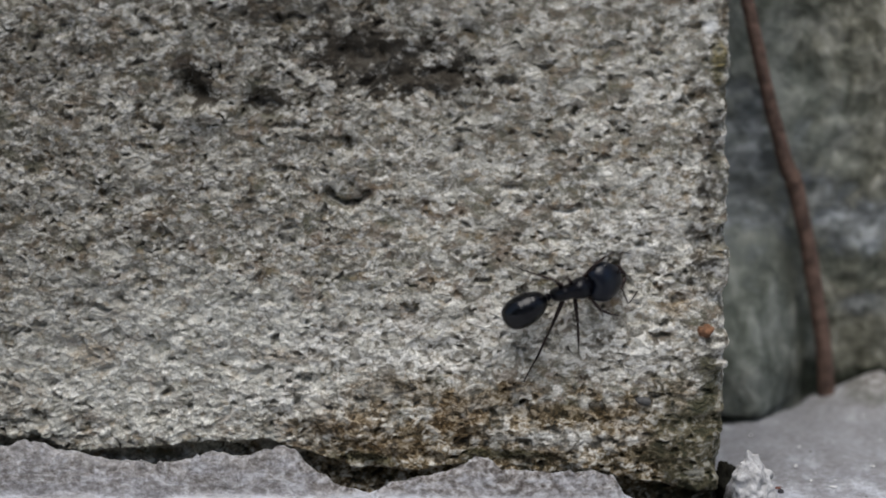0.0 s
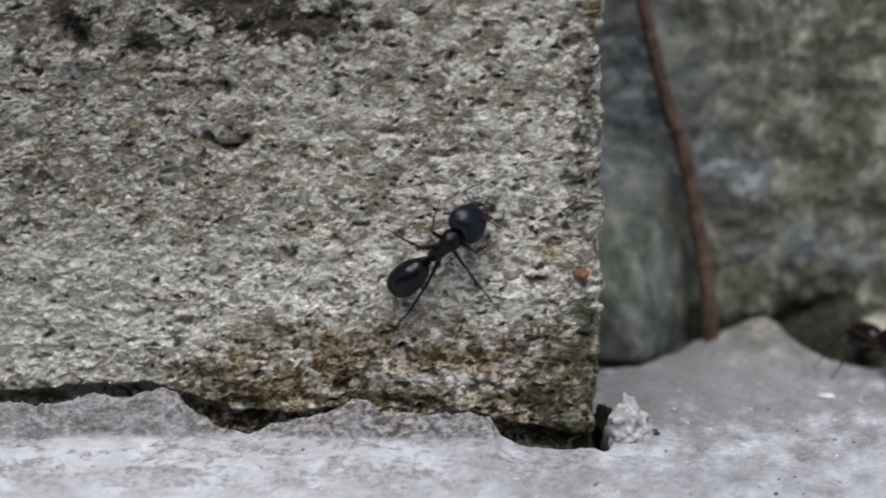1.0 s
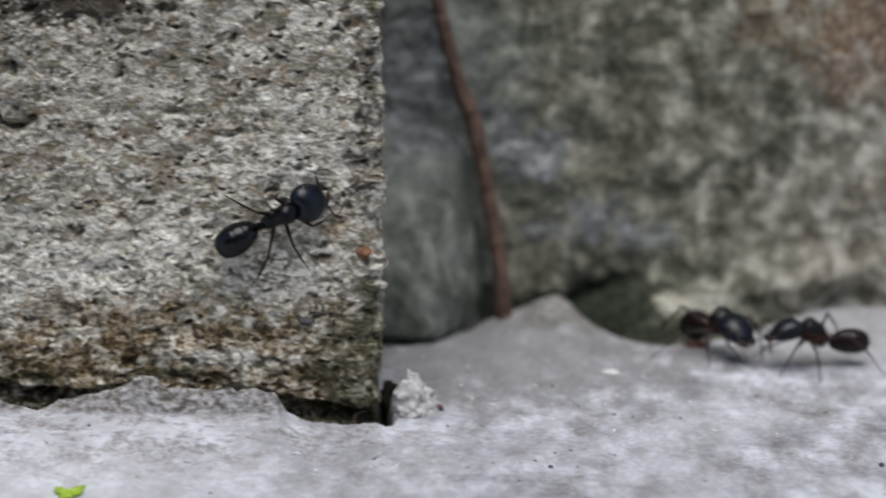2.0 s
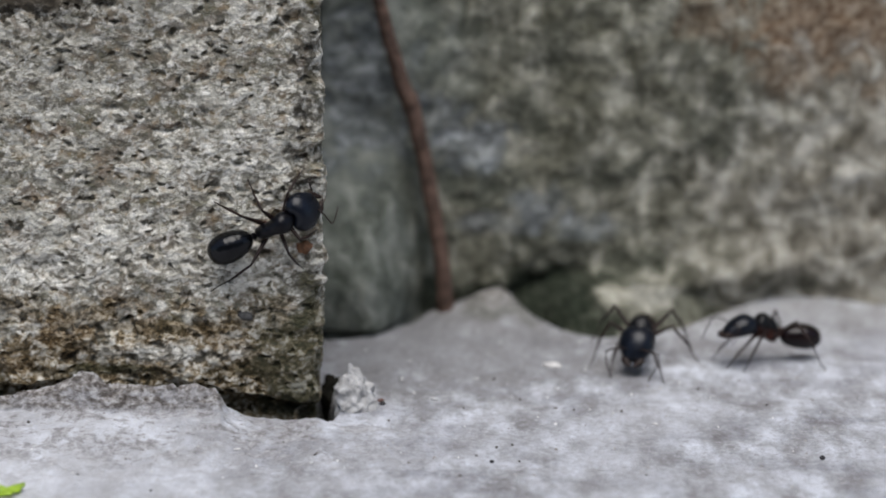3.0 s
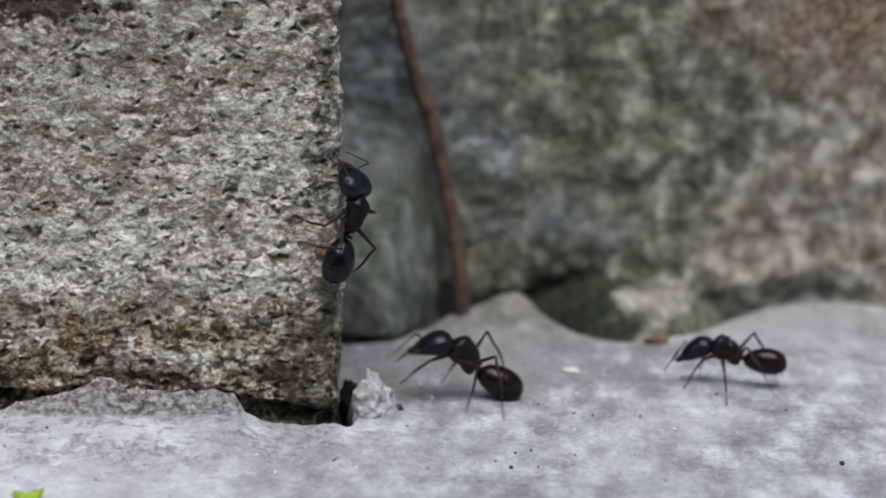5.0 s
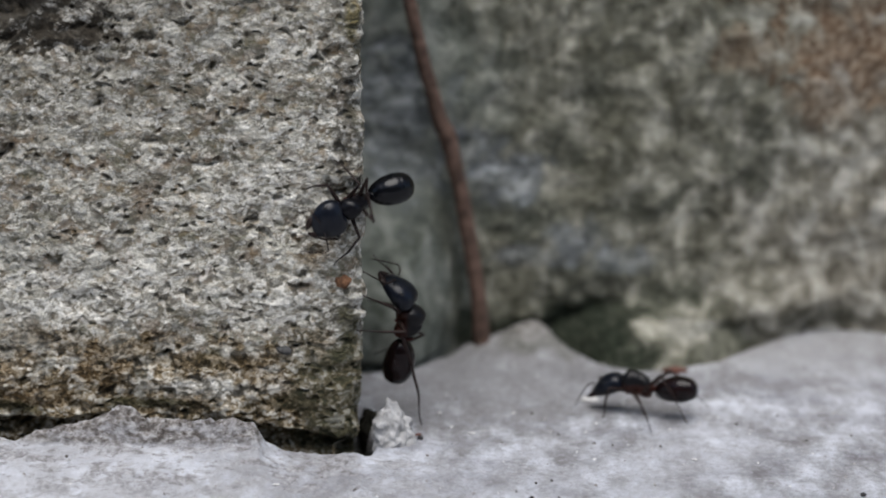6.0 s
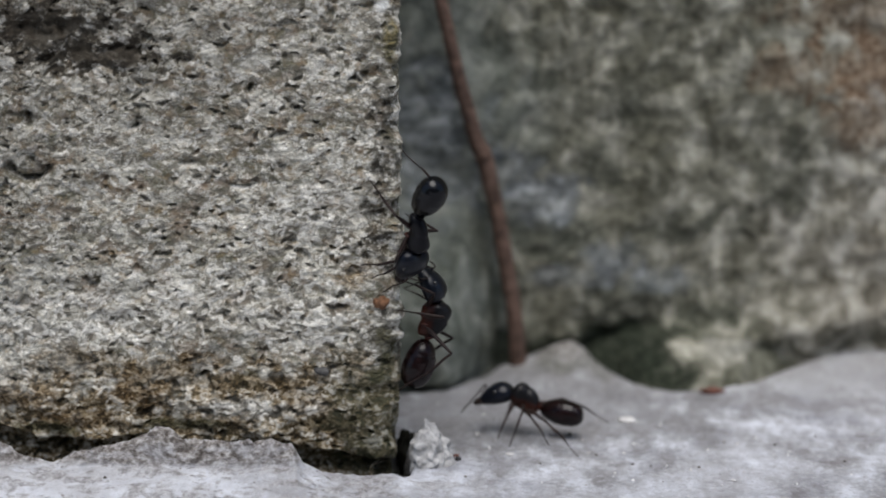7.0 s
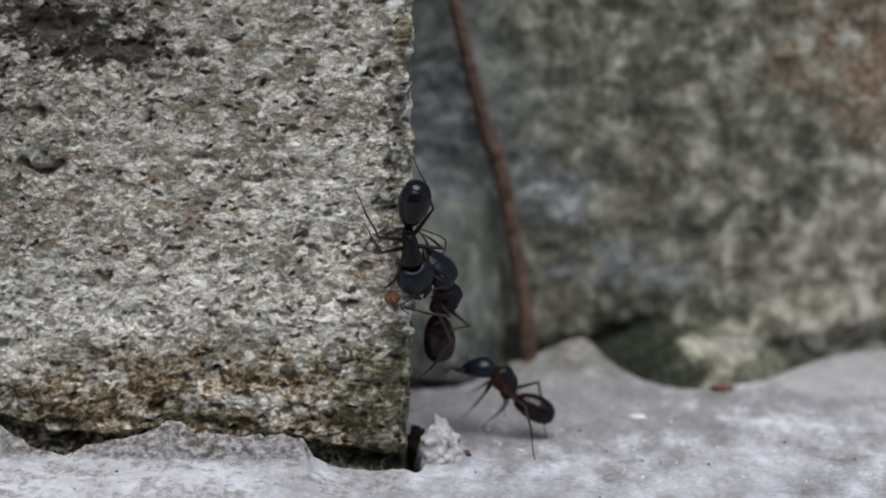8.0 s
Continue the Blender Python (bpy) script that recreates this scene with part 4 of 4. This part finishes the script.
        if q.z < -0.55:
            v.co.z = s * (-0.55 + (q.z + 0.55) * 0.45)
    head = part("head", bm, M_HEAD, root, "broad satin black head", mm(*neck))
    for side in (1, -1):
        bm = bmesh.new()
        loft(bm, [(2.35 * s * long, 0.28 * s, 0.24 * s, side * 0.66 * s * broad, -0.26 * s), (2.80 * s * long, 0.38 * s, 0.25 * s, side * 0.60 * s * broad, -0.30 * s), (3.15 * s * long, 0.30 * s, 0.19 * s, side * 0.42 * s, -0.34 * s), (3.42 * s * long, 0.10 * s, 0.07 * s, side * 0.14 * s, -0.36 * s)], 12, 12)
        part("mandible", bm, M_LEG, head)
        bm = stone(0.24 * s, 0.13 * s, 0.22 * s, 1, 0.0, 2)
        part("eye", bm, M_EYE, head, "", mm(1.25 * s, side * 1.24 * broad * s, 0.42 * s))
        bm = bmesh.new()
        lift = 0.9 if folded < 0.5 else 0.35
        tube(bm, [(2.3 * s, side * 0.5 * s, 0.5 * s, 0.05 * s), (2.45 * s, side * 1.0 * s, (0.6 + 0.2 * lift) * s, 0.065 * s), (2.6 * s, side * 1.75 * s, (0.45 + 0.35 * lift) * s, 0.062 * s), (2.75 * s, side * 2.15 * s, (0.30 + 0.4 * lift) * s, 0.06 * s), (3.15 * s, side * 2.15 * s, (0.05 + 0.3 * lift) * s, 0.055 * s), (3.85 * s, side * 1.85 * s, (-0.4 + 0.2 * lift) * s, 0.055 * s), (4.5 * s, side * 1.5 * s, (-0.85 + 0.1 * lift) * s, 0.045 * s)], 30, 8)
        part("antenna", bm, M_LEG, head, "thin elbowed antenna")
    s = whole
    legs = []
    for side in (1, -1):
        for i, leg in enumerate(("front", "middle", "hind")):
            a, b = (q * s for q in REACH[leg])
            bm = bmesh.new()
            tube(bm, [(0, 0, 0, 0.14 * s), (0.25 * a, 0, 0, 0.21 * s), (0.6 * a, 0, 0, 0.17 * s), (a, 0, 0, 0.11 * s)], 14, 10)
            thigh = part("leg", bm, M_LEG, root, "dark brown leg")
            bm = bmesh.new()
            tube(bm, [(-0.03, 0, 0, 0.10 * s), (0.15 * b, 0, 0, 0.125 * s), (0.38 * b, 0, 0.03 * b, 0.12 * s), (0.54 * b, 0, 0.03 * b, 0.095 * s), (0.58 * b, 0, 0.02 * b, 0.07 * s), (0.82 * b, 0, -0.01 * b, 0.055 * s), (b, 0, 0.0, 0.05 * s)], 22, 8)
            shin = part("shin", bm, M_LEG, thigh)
            h = HIPS[leg]
            legs.append((leg, side, Vector((h[0] * s * short, side * h[1] * s, h[2] * s)), a, b, thigh, shin, (i + (side > 0)) % 2))
    return {"root": root, "head": head, "gaster": gaster, "legs": legs, "s": s, "neck": neck, "waist": waist, "treads": {}}


def tread(ant, leg, side, *rows):
    """Places in mm where this foot stands at those seconds."""
    ant["treads"][leg, side] = [(t, Vector(place)) for t, *place in rows]


def nearest_surface(p):
    """The closest foothold to a place in mm: the ground or the block's front and side."""
    x, y, z = p
    best = Vector((x, y, ground_at(x, y) if (x > 1.5 or y < -2) else 0.0))
    far = (best - p).length
    if z > -1:
        if x < -0.3 and abs(y) < far:
            best, far = Vector((x, -0.1, z)), abs(y)
        if y > 0.3 and abs(x) < far and y < 24:
            best, far = Vector((0.1, y, z)), abs(x)
        corner = Vector((min(x, -0.2), max(y, 0.2), z))
        if (corner - p).length < far:
            best = corner
    return best


def blend(rows, t):
    """A row of numbers between the two rows beside t."""
    for p, q in zip(rows, rows[1:]):
        if p[0] <= t <= q[0]:
            u = (t - p[0]) / (q[0] - p[0])
            return p, q, u
    return rows[-1], rows[-1], 0.0


def body_at(rows, t):
    p, q, u = blend(rows, t)
    a, b = mm(*p[1:]), mm(*q[1:])
    turn = a.to_quaternion().slerp(b.to_quaternion(), u)
    return Matrix.LocRotScale(a.translation.lerp(b.translation, u), turn, None)


def leg_poses(hip, foot, a, b):
    """Hip and knee poses (mm) of a two-piece leg whose knee stands up."""
    d = foot - hip
    far = min(max(d.length, abs(a - b) + 0.05), (a + b) * 0.995)
    way = d.normalized()
    up = Vector((0, 0, 1)) + Vector((0, 0.35 if hip.y > 0 else -0.35, 0))
    up = (up - way * up.dot(way)).normalized()
    c = (a * a + far * far - b * b) / (2 * a * far)
    c = max(-1, min(1, c))
    thigh = way * c + up * math.sqrt(1 - c * c)
    knee = hip + thigh * a
    shin = (hip + way * far - knee).normalized()
    def turn(x, ref):
        z = (ref - x * ref.dot(x)).normalized()
        y = z.cross(x)
        return Matrix((x, y, z)).transposed().to_4x4()
    m = Matrix.Translation(hip * MM) @ turn(thigh, up)
    w = Matrix.Translation(knee * MM) @ turn(shin, thigh)
    return m, m.inverted() @ w


def move_ant(ant, body, bend, start=0.0):
    """Keys an ant: body, head, gaster, and legs that stand where they tread and step on in turn."""
    s = ant["s"]
    times = [i / 10 for i in range(81)]
    poses = [body_at(body, t) for t in times]
    walk(ant["root"], list(zip(times, poses)))
    heads, tails = [], []
    for t in times:
        p, q, u = blend(bend, t)
        v = [i + (j - i) * u for i, j in zip(p[1:], q[1:])]
        heads.append((t, mm(*ant["neck"], 0, v[0], v[1])))
        tails.append((t, mm(*ant["waist"], 0, v[2], v[3])))
    walk(ant["head"], heads)
    walk(ant["gaster"], tails)
    gone = [start * 5.0 * s]
    for m, n in zip(poses, poses[1:]):
        turned = m.to_quaternion().rotation_difference(n.to_quaternion()).angle
        gone.append(gone[-1] + (n.translation - m.translation).length / MM + 2.5 * s * abs(turned))
    for leg, side, hip, a, b, thigh, shin, beat in ant["legs"]:
        thighs, shins = [], []
        fx, fy = FEET[leg]
        stood, left_from, spots = None, None, []
        for t, m, way in zip(times, poses, gone):

            def ahead_of(along):
                spread = fy - (1.6 * along if leg == "hind" else 0.0)
                want = Vector(((fx + 3.0 * along) * s, side * spread * s, -2.6 * s))
                return nearest_surface((m @ (want * MM)) / MM)

            phase = (way / (5.0 * s) + 0.5 * beat) % 1.0
            if phase <= 0.6:
                if stood is None:
                    stood = ahead_of(0.5 - phase / 0.6)
                far = (m @ (hip * MM) / MM - stood).length
                ahead = (m.inverted() @ (stood * MM) / MM).x / s - fx
                if far > 0.97 * (a + b) or far < 0.60 * (a + b) or abs(ahead) > 2.4:
                    stood = ahead_of(max(-0.5, min(0.5, -ahead / 5.0)))
                spot, lift = stood, 0.0
            else:
                if stood is not None:
                    left_from, stood = stood, None
                u = (phase - 0.6) / 0.4
                to = ahead_of(0.5)
                spot = to if left_from is None else left_from.lerp(to, u * u * (3 - 2 * u))
                lift = 0.7 * s * math.sin(u * math.pi)
            spots.append(spot + m.to_3x3() @ Vector((0, 0, lift)))
        known = ant["treads"].get((leg, side), [])
        off = [(t, place - spots[round(t * 10)]) for t, place in known]
        for t, m, spot in zip(times, poses, spots):
            near = [(max(0.0, 1 - abs(t - at) / 0.4), d) for at, d in off]
            total = sum((d * w for w, d in near), Vector())
            foot = (m.inverted() @ ((spot + total / max(1.0, sum(w for w, d in near))) * MM)) / MM
            p, q = leg_poses(hip, foot, a, b)
            thighs.append((t, p))
            shins.append((t, q))
        walk(thigh, thighs)
        walk(shin, shins)


climber = make_ant("ant", 1.0, "large glossy black ant clinging to the concrete block", broad=1.17)
follower = make_ant("ant", 1.09, "black ant with red-brown leg bases climbing towards the other", 1.0, M_FLANK, 0.4)
crosser = make_ant("ant", 0.97, "slender black ant walking over the mortar ground", 0.0, M_FLANK, 1.0, 0.84)


def motions():
    # rows: seconds, place in mm, turn in degrees; bends: head pitch and yaw, gaster pitch and yaw; treads: where a foot stands
    tread(climber, "front", 1, (0, -9.9, -0.1, 23.4), (1.5, -16.8, -0.1, 24.9), (2, -9.5, -0.1, 21.7), (2.2, -9.6, -0.1, 21.5), (3.5, -0.6, -0.1, 20.8), (4, -1.2, -0.1, 19))
    tread(climber, "middle", 1, (0, -15.1, -0.1, 22.4), (0.5, -15, -0.1, 19.1), (1, -14.5, -0.1, 23), (1.5, -16.6, -0.1, 19.8), (2, -11.1, -0.1, 21.4), (3.3, -4.5, -0.1, 19.3), (3.5, -3.8, -0.1, 19.4), (4, -3.2, -0.1, 19), (5.5, -3, -0.1, 22.1))
    tread(climber, "hind", 1, (0, -18.4, -0.1, 21.7), (0.5, -19.1, -0.1, 20.4), (1, -19.4, -0.1, 20.2), (1.5, -19.5, -0.1, 20.1), (2, -14.8, -0.1, 21.3), (2.2, -14.6, -0.1, 20.7), (3.3, -6, -0.1, 20.2), (3.5, -5.5, -0.1, 20.9), (4, -4.4, -0.1, 18.8), (4.2, -3.8, -0.1, 18), (5.3, -1, -0.1, 17.4), (5.5, -1.1, -0.1, 18.6), (6, -0.1, -0.1, 20.7))
    tread(climber, "front", -1, (0, -9.4, -0.1, 17.3), (0.5, -10.3, -0.1, 16.3), (1, -9.8, -0.1, 19.2), (1.5, -10, -0.1, 19), (2.2, -3.2, -0.1, 18.5), (3.3, -0.3, -0.1, 15.3), (3.5, 0, -0.1, 15.1), (6, -5.5, -0.1, 24.7))
    tread(climber, "middle", -1, (0, -13.1, -0.1, 13.7), (0.5, -13.1, -0.1, 9.9), (1, -9.1, -0.1, 12.4), (1.5, -10, -0.1, 13.5), (2, -6.6, -0.1, 13.7), (2.2, -7, -0.1, 14.2), (3.3, -1.5, -0.1, 11.9), (3.5, -1.4, -0.1, 11.5), (4, -1.2, -0.1, 11.7), (6.5, -5.9, -0.1, 24.8), (7, -3.6, -0.1, 19.5), (7.5, -5, -0.1, 23.3), (8, -4.4, -0.1, 23.1))
    tread(climber, "hind", -1, (0, -18.6, -0.1, 10), (0.5, -18.6, -0.1, 9.8), (1, -18.8, -0.1, 10.6), (1.5, -18.5, -0.1, 10.8), (2, -12.3, -0.1, 12.8), (2.2, -12.3, -0.1, 11.5), (3.3, -12.2, -0.1, 11.1), (3.5, -11.4, -0.1, 11.5), (4, -5.6, -0.1, 12.8), (4.2, -2.6, -0.1, 11.2), (5.3, 0.1, 1, 18.1), (5.5, 0.1, 1, 19.6), (6, -0.5, -0.1, 27.1))
    move_ant(climber, [
        (0, -13.64, -2.23, 20.29, 86.8, -17.1, 2.1),
        (0.3, -14.9, -2.2, 17.23, 91, -16.8, -6.9),
        (0.5, -14.68, -2.2, 17.83, 93.4, -26.4, -8.3),
        (1, -13.96, -2.2, 19.22, 94.1, -44.5, -8),
        (1.5, -14.07, -2.22, 19.78, 102.1, -59.7, -15.4),
        (2, -9.35, -2.21, 19.94, 92.1, -27.4, -6.5),
        (2.2, -9.17, -2.22, 19.33, 86.6, -32.7, 1.2),
        (3.3, -2.51, -2.2, 18.27, 91.2, -26.1, -4.8),
        (3.5, -1.67, -2.21, 18.2, 81, -13.1, -2.5),
        (3.7, -1.63, -2.2, 17.25, 69.6, -3.3, -7.2),
        (4, -1.38, -2.19, 17.83, 80.7, -16.8, -7.7),
        (4.2, 1.8, -1.79, 17.09, 83.5, 6.7, 22.5),
        (5.3, 0.92, -1.21, 21.09, -99.5, -66.9, -108),
        (5.5, 0.56, -1.51, 22.44, -69.5, -58.2, -139.6),
        (5.7, 0.17, -1.3, 22.09, -93.5, -32.2, -119.8),
        (6, -0.79, -1.21, 23.45, -83.6, 11.3, -132.2),
        (6.3, 1.28, -2, 22.72, 151.6, 58.3, 120.7),
        (6.5, 1.33, -2, 22.81, 145.8, 67.7, 111.9),
        (7, 1.57, -2, 22.78, 151, 67.6, 106.4),
        (7.3, 1.36, -2, 21.24, 152.4, 67.7, 106.1),
        (7.5, 0.62, -2, 20.72, 176, 69.6, 121),
        (8, -0.11, -2, 21.06, 149.7, 70.2, 78.2),
    ], [
        (0, 22, -8.2, 5.8, 11.7),
        (0.3, 29.2, -3.8, 8.3, 4.8),
        (0.5, 28.3, -0.8, 10.2, 0.5),
        (1, 28.4, -0.9, 9.5, -5.2),
        (1.5, 26.8, 5.7, 14.6, -16.8),
        (2, 28.9, -3.2, 14.1, 2.9),
        (2.2, 25.7, -4.3, 7.8, -1.8),
        (3.3, 32.5, 0.7, 7.9, -6.1),
        (3.5, 46.4, -5.8, 6.7, -0.3),
        (3.7, 62, -15, 7.1, 1),
        (4, 49.7, -12.3, 3.7, -2.4),
        (4.2, 41.4, -10.9, -1.2, 2.4),
        (5.3, 43.8, 5.9, 6.5, -16.1),
        (5.5, 39.6, 6.2, -17.5, -10.9),
        (5.7, 40.2, 9.1, 0.3, -20.1),
        (6, 19.6, 12.8, 29.9, -2.3),
        (6.3, 2.1, -11.9, 23, -17.2),
        (6.5, 8, -14.2, 29.7, -14.3),
        (7, 2.6, -15.2, 20.2, -9.3),
        (7.3, -1.5, -14.3, 7.5, -14.9),
        (7.5, -2.1, -7.3, -7.8, -17.3),
        (8, -14.2, 9.6, -11.6, -24.6),
    ], 0.58)
    tread(follower, "front", 1, (4, 24.3, -0.9, 0.2), (4.2, 19.1, -1.6, 0.2), (5.3, 2.2, 16, 0.2), (5.5, 0.1, 1.2, 13.3), (6, -0.1, -0.1, 14.7))
    tread(follower, "middle", 1, (3.5, 29.8, 2.5, 0.2), (4, 26.3, -4.4, 0.2), (4.2, 22.7, -8.2, 0.2), (5.3, 5.1, 11, 0.2), (5.5, 0.4, 17.4, 0.2), (6, -0.6, -0.1, 11.3), (7, -0.5, -0.1, 15.3), (7.5, -1.4, -0.1, 15), (8, -0.9, -0.1, 15.1))
    tread(follower, "hind", 1, (3.3, 33.6, 6.7, 0.3), (3.5, 33.7, 8.8, 0.2), (4, 30.3, 3.3, 0.2), (4.2, 29, -0.8, 0.2), (5.3, 8.3, -0.3, 0.2), (5.5, 12.5, 7.2, 0.3), (6, 5.5, 4.7, 0.2), (7, -0.2, -0.1, 7.5), (7.5, -1.2, -0.1, 7.1), (8, -0.4, -0.1, 7.1))
    tread(follower, "front", -1, (3.5, 25.5, 6.8, 0.2), (4, 17.8, -1.2, 0.2), (4.2, 15.1, -3.7, 0.2))
    tread(follower, "hind", -1, (5.3, 13.9, 7.1, 0.2), (8, -0.7, -0.1, 12.3))
    move_ant(follower, [
        (0, 28.82, 20.33, 3.54, 0.7, 6.8, -62.6),
        (1, 28.82, 20.33, 3.54, 0.7, 6.8, -62.6),
        (1.5, 31.23, 20.63, 3.68, 8, -10.7, -75.7),
        (2, 33.13, 19.44, 3.59, 0.9, -13.3, -65.1),
        (2.2, 34.24, 19, 3.62, 3.5, -15.3, -61.9),
        (3.3, 29.2, 12.14, 3.52, -5.4, -6.3, -113.3),
        (3.5, 29.2, 9.37, 3.51, 2.6, -4.7, -108.6),
        (3.7, 26.17, 3.99, 3.51, 2.6, -12.8, -127.7),
        (4, 23.54, -0.05, 3.51, 2.1, -14.1, -128.9),
        (4.2, 20.66, -2.59, 3.51, 5, -15.5, -137.3),
        (5.3, 7.74, 7.97, 4.97, 15.1, -42.8, 158),
        (5.5, 6.11, 6.27, 7.11, 37.7, -61.8, 146.1),
        (5.7, 4.97, 5.13, 8.87, 43.9, -66.2, 137.9),
        (6, 4.19, 3.98, 11.11, -104.6, -79.6, -87),
        (6.3, 3.49, 2.8, 12.37, -106.1, -72.9, -83.2),
        (6.5, 2.65, 1.98, 14.24, -80.8, -86.5, -109.4),
        (7, 3.02, 1.77, 14.08, 110.1, -78.6, 64.2),
        (7.3, 3.23, 1.74, 15.15, 114.7, -72.9, 59.7),
        (7.5, 3.35, 1.8, 16.03, -154.9, -80.9, -18.5),
        (8, 3.03, 1.79, 15.54, -119.1, -69.6, -75.4),
    ], [
        (0, 15, 0, -18.7, -0.6),
        (1, 15, 0, -18.7, -0.6),
        (1.5, 29.9, 18.8, -4.5, -1),
        (2, 28.7, 4, 1.3, 4),
        (2.2, 29.2, 3, 1.7, 9.8),
        (3.3, 43, -10.4, -3.8, -0.4),
        (3.5, 39.2, -2.4, -3.9, -0.4),
        (3.7, 34.2, -1.9, 7.2, -1.1),
        (4, 37.6, -3.2, 9.2, 1.7),
        (4.2, 41.8, 2.5, 9, -1.3),
        (5.3, 39.8, -0.4, 6.1, 0.6),
        (5.5, 26.2, 0.3, -3.9, -1.3),
        (5.7, 35.6, -0.3, -5, -1.1),
        (6, 40.1, -6.6, -10.7, 2.8),
        (6.3, 41.2, -4.6, -18.5, 1.9),
        (6.5, 22, -6.1, -19.1, 13.6),
        (7, 25, -0.8, -13.6, 4.9),
        (7.3, 27.1, 0.2, -8.6, -0.2),
        (7.5, 40.2, 7.1, -10.5, -4.2),
        (8, 32.9, -3.2, 10.6, -12),
    ])
    tread(crosser, "front", 1, (2, 38.3, 11.9, 0.3), (3.3, 40.5, 7.5, 0.3), (4.2, 37.6, 6.8, 0.2), (5.3, 30.8, 7.8, 0.2), (5.5, 30.9, 8.2, 0.2), (6, 22.8, 7.6, 0.2), (6.5, 12.8, 3.7, 0.2), (7, 8.1, 1.8, 0.2), (7.5, 5.5, 8.7, 0.2), (8, 4.1, 10, 0.2))
    tread(crosser, "middle", 1, (2.2, 41.1, 7.6, 0.2), (3.3, 42.5, 12.8, 0.2), (4, 45.1, 2.1, 0.2), (5.3, 32.8, 1.1, 0.2), (6, 27.4, 0.2, 0.2), (6.5, 20.1, 2.1, 0.2), (7, 15, 0.8, 0.2), (7.5, 9.4, -1.1, 0.2), (8, 6.6, 9.7, 0.2))
    tread(crosser, "hind", 1, (2, 48.7, 14, 0.2), (2.2, 49.4, 8.4, 0.2), (3.3, 49.3, 8.3, 0.2), (3.5, 49.3, 7.4, 0.2), (4, 50.5, 10.2, 0.2), (4.2, 44.9, 3.4, 0.2), (5.5, 36.9, 3.1, 0.3), (6, 30.8, 6, 0.2), (6.5, 21.3, 2.9, 0.2), (7, 17.2, 0.5, 0.2), (8, 11.5, 0.7, 0.2))
    tread(crosser, "front", -1, (7, 9.7, 11.8, 0.2), (8, 2.6, 14.9, 0.2))
    tread(crosser, "middle", -1, (7, 10.2, 5.4, 0.2))
    tread(crosser, "hind", -1, (5.3, 40.6, 6.9, 0.2), (7.5, 12.5, 4.9, 0.2), (8, 12.8, 6.6, 0.2))
    move_ant(crosser, [
        (0, 55.83, 15.65, 3.7, 3.4, -17.4, -171.6),
        (1.8, 41.83, 15.65, 3.7, 3.4, -17.4, -171.6),
        (2, 41.83, 15.65, 3.7, 3.4, -17.4, -171.6),
        (2.2, 41.63, 15.79, 3.71, 5, -21.8, -166.6),
        (3.3, 43.2, 14.01, 3.7, 2.8, -15, -163.6),
        (3.5, 43.58, 13.49, 3.71, 4.7, -17.9, -164.3),
        (3.7, 43.76, 11.21, 3.7, 3.4, -11.1, -152.6),
        (4, 44.17, 8.77, 3.7, 1.8, -11.9, -145.4),
        (4.2, 40.32, 5.84, 3.7, 1.3, -9, -147.5),
        (5.3, 35.06, 9.92, 3.71, 0.9, -11, 146),
        (5.5, 33.29, 11.46, 3.73, -2.7, -11.7, 150.3),
        (5.7, 32.11, 11.1, 3.72, -0.6, -11.6, 152),
        (6, 26.03, 8.75, 3.3, 2.4, 1.7, 156.4),
        (6.3, 19.68, 6.77, 3.7, -0.4, 5.3, 150.2),
        (6.5, 17.12, 8.46, 3.71, 1.1, -4.9, 164.4),
        (7, 11.71, 9.46, 3.71, 4.9, -14.4, 159.5),
        (7.3, 9.69, 7.45, 4.01, 0.7, -8.1, 153.8),
        (7.5, 8.66, 8.47, 4.32, 7.7, -22.8, 166.1),
        (8, 8.67, 7.87, 5.56, 17.3, -41.4, 164.2),
    ], [
        (0, 24.2, 8, 15, -2.4),
        (1.8, 24.2, 8, 15, -2.4),
        (2, 24.2, 8, 15, -2.4),
        (2.2, 19.7, 15.6, 17.4, -7.8),
        (3.3, 23.2, 9, 7.8, -6.4),
        (3.5, 37.6, 11, 13.4, -9.3),
        (3.7, 24.9, 11.8, 3.4, -9.8),
        (4, 31.8, 4.8, 11.2, -5.8),
        (4.2, 27.7, 3.3, 8.1, -1.3),
        (5.3, 33.8, -3.7, 6.8, 6.3),
        (5.5, 34, -9.5, 2, 9.4),
        (5.7, 29, -6.5, 9.5, 5),
        (6, 20.5, -0.5, 5.4, 6.3),
        (6.3, 26.7, -2.6, 0, 0),
        (6.5, 31.3, -3, 6.6, 5),
        (7, 27.9, 6.3, 10.1, 1.7),
        (7.3, 25.8, -4.5, 6.4, 6.8),
        (7.5, 33.6, 1.1, 9, 3),
        (8, 37.1, 2.1, 17.5, 0),
    ])


motions()
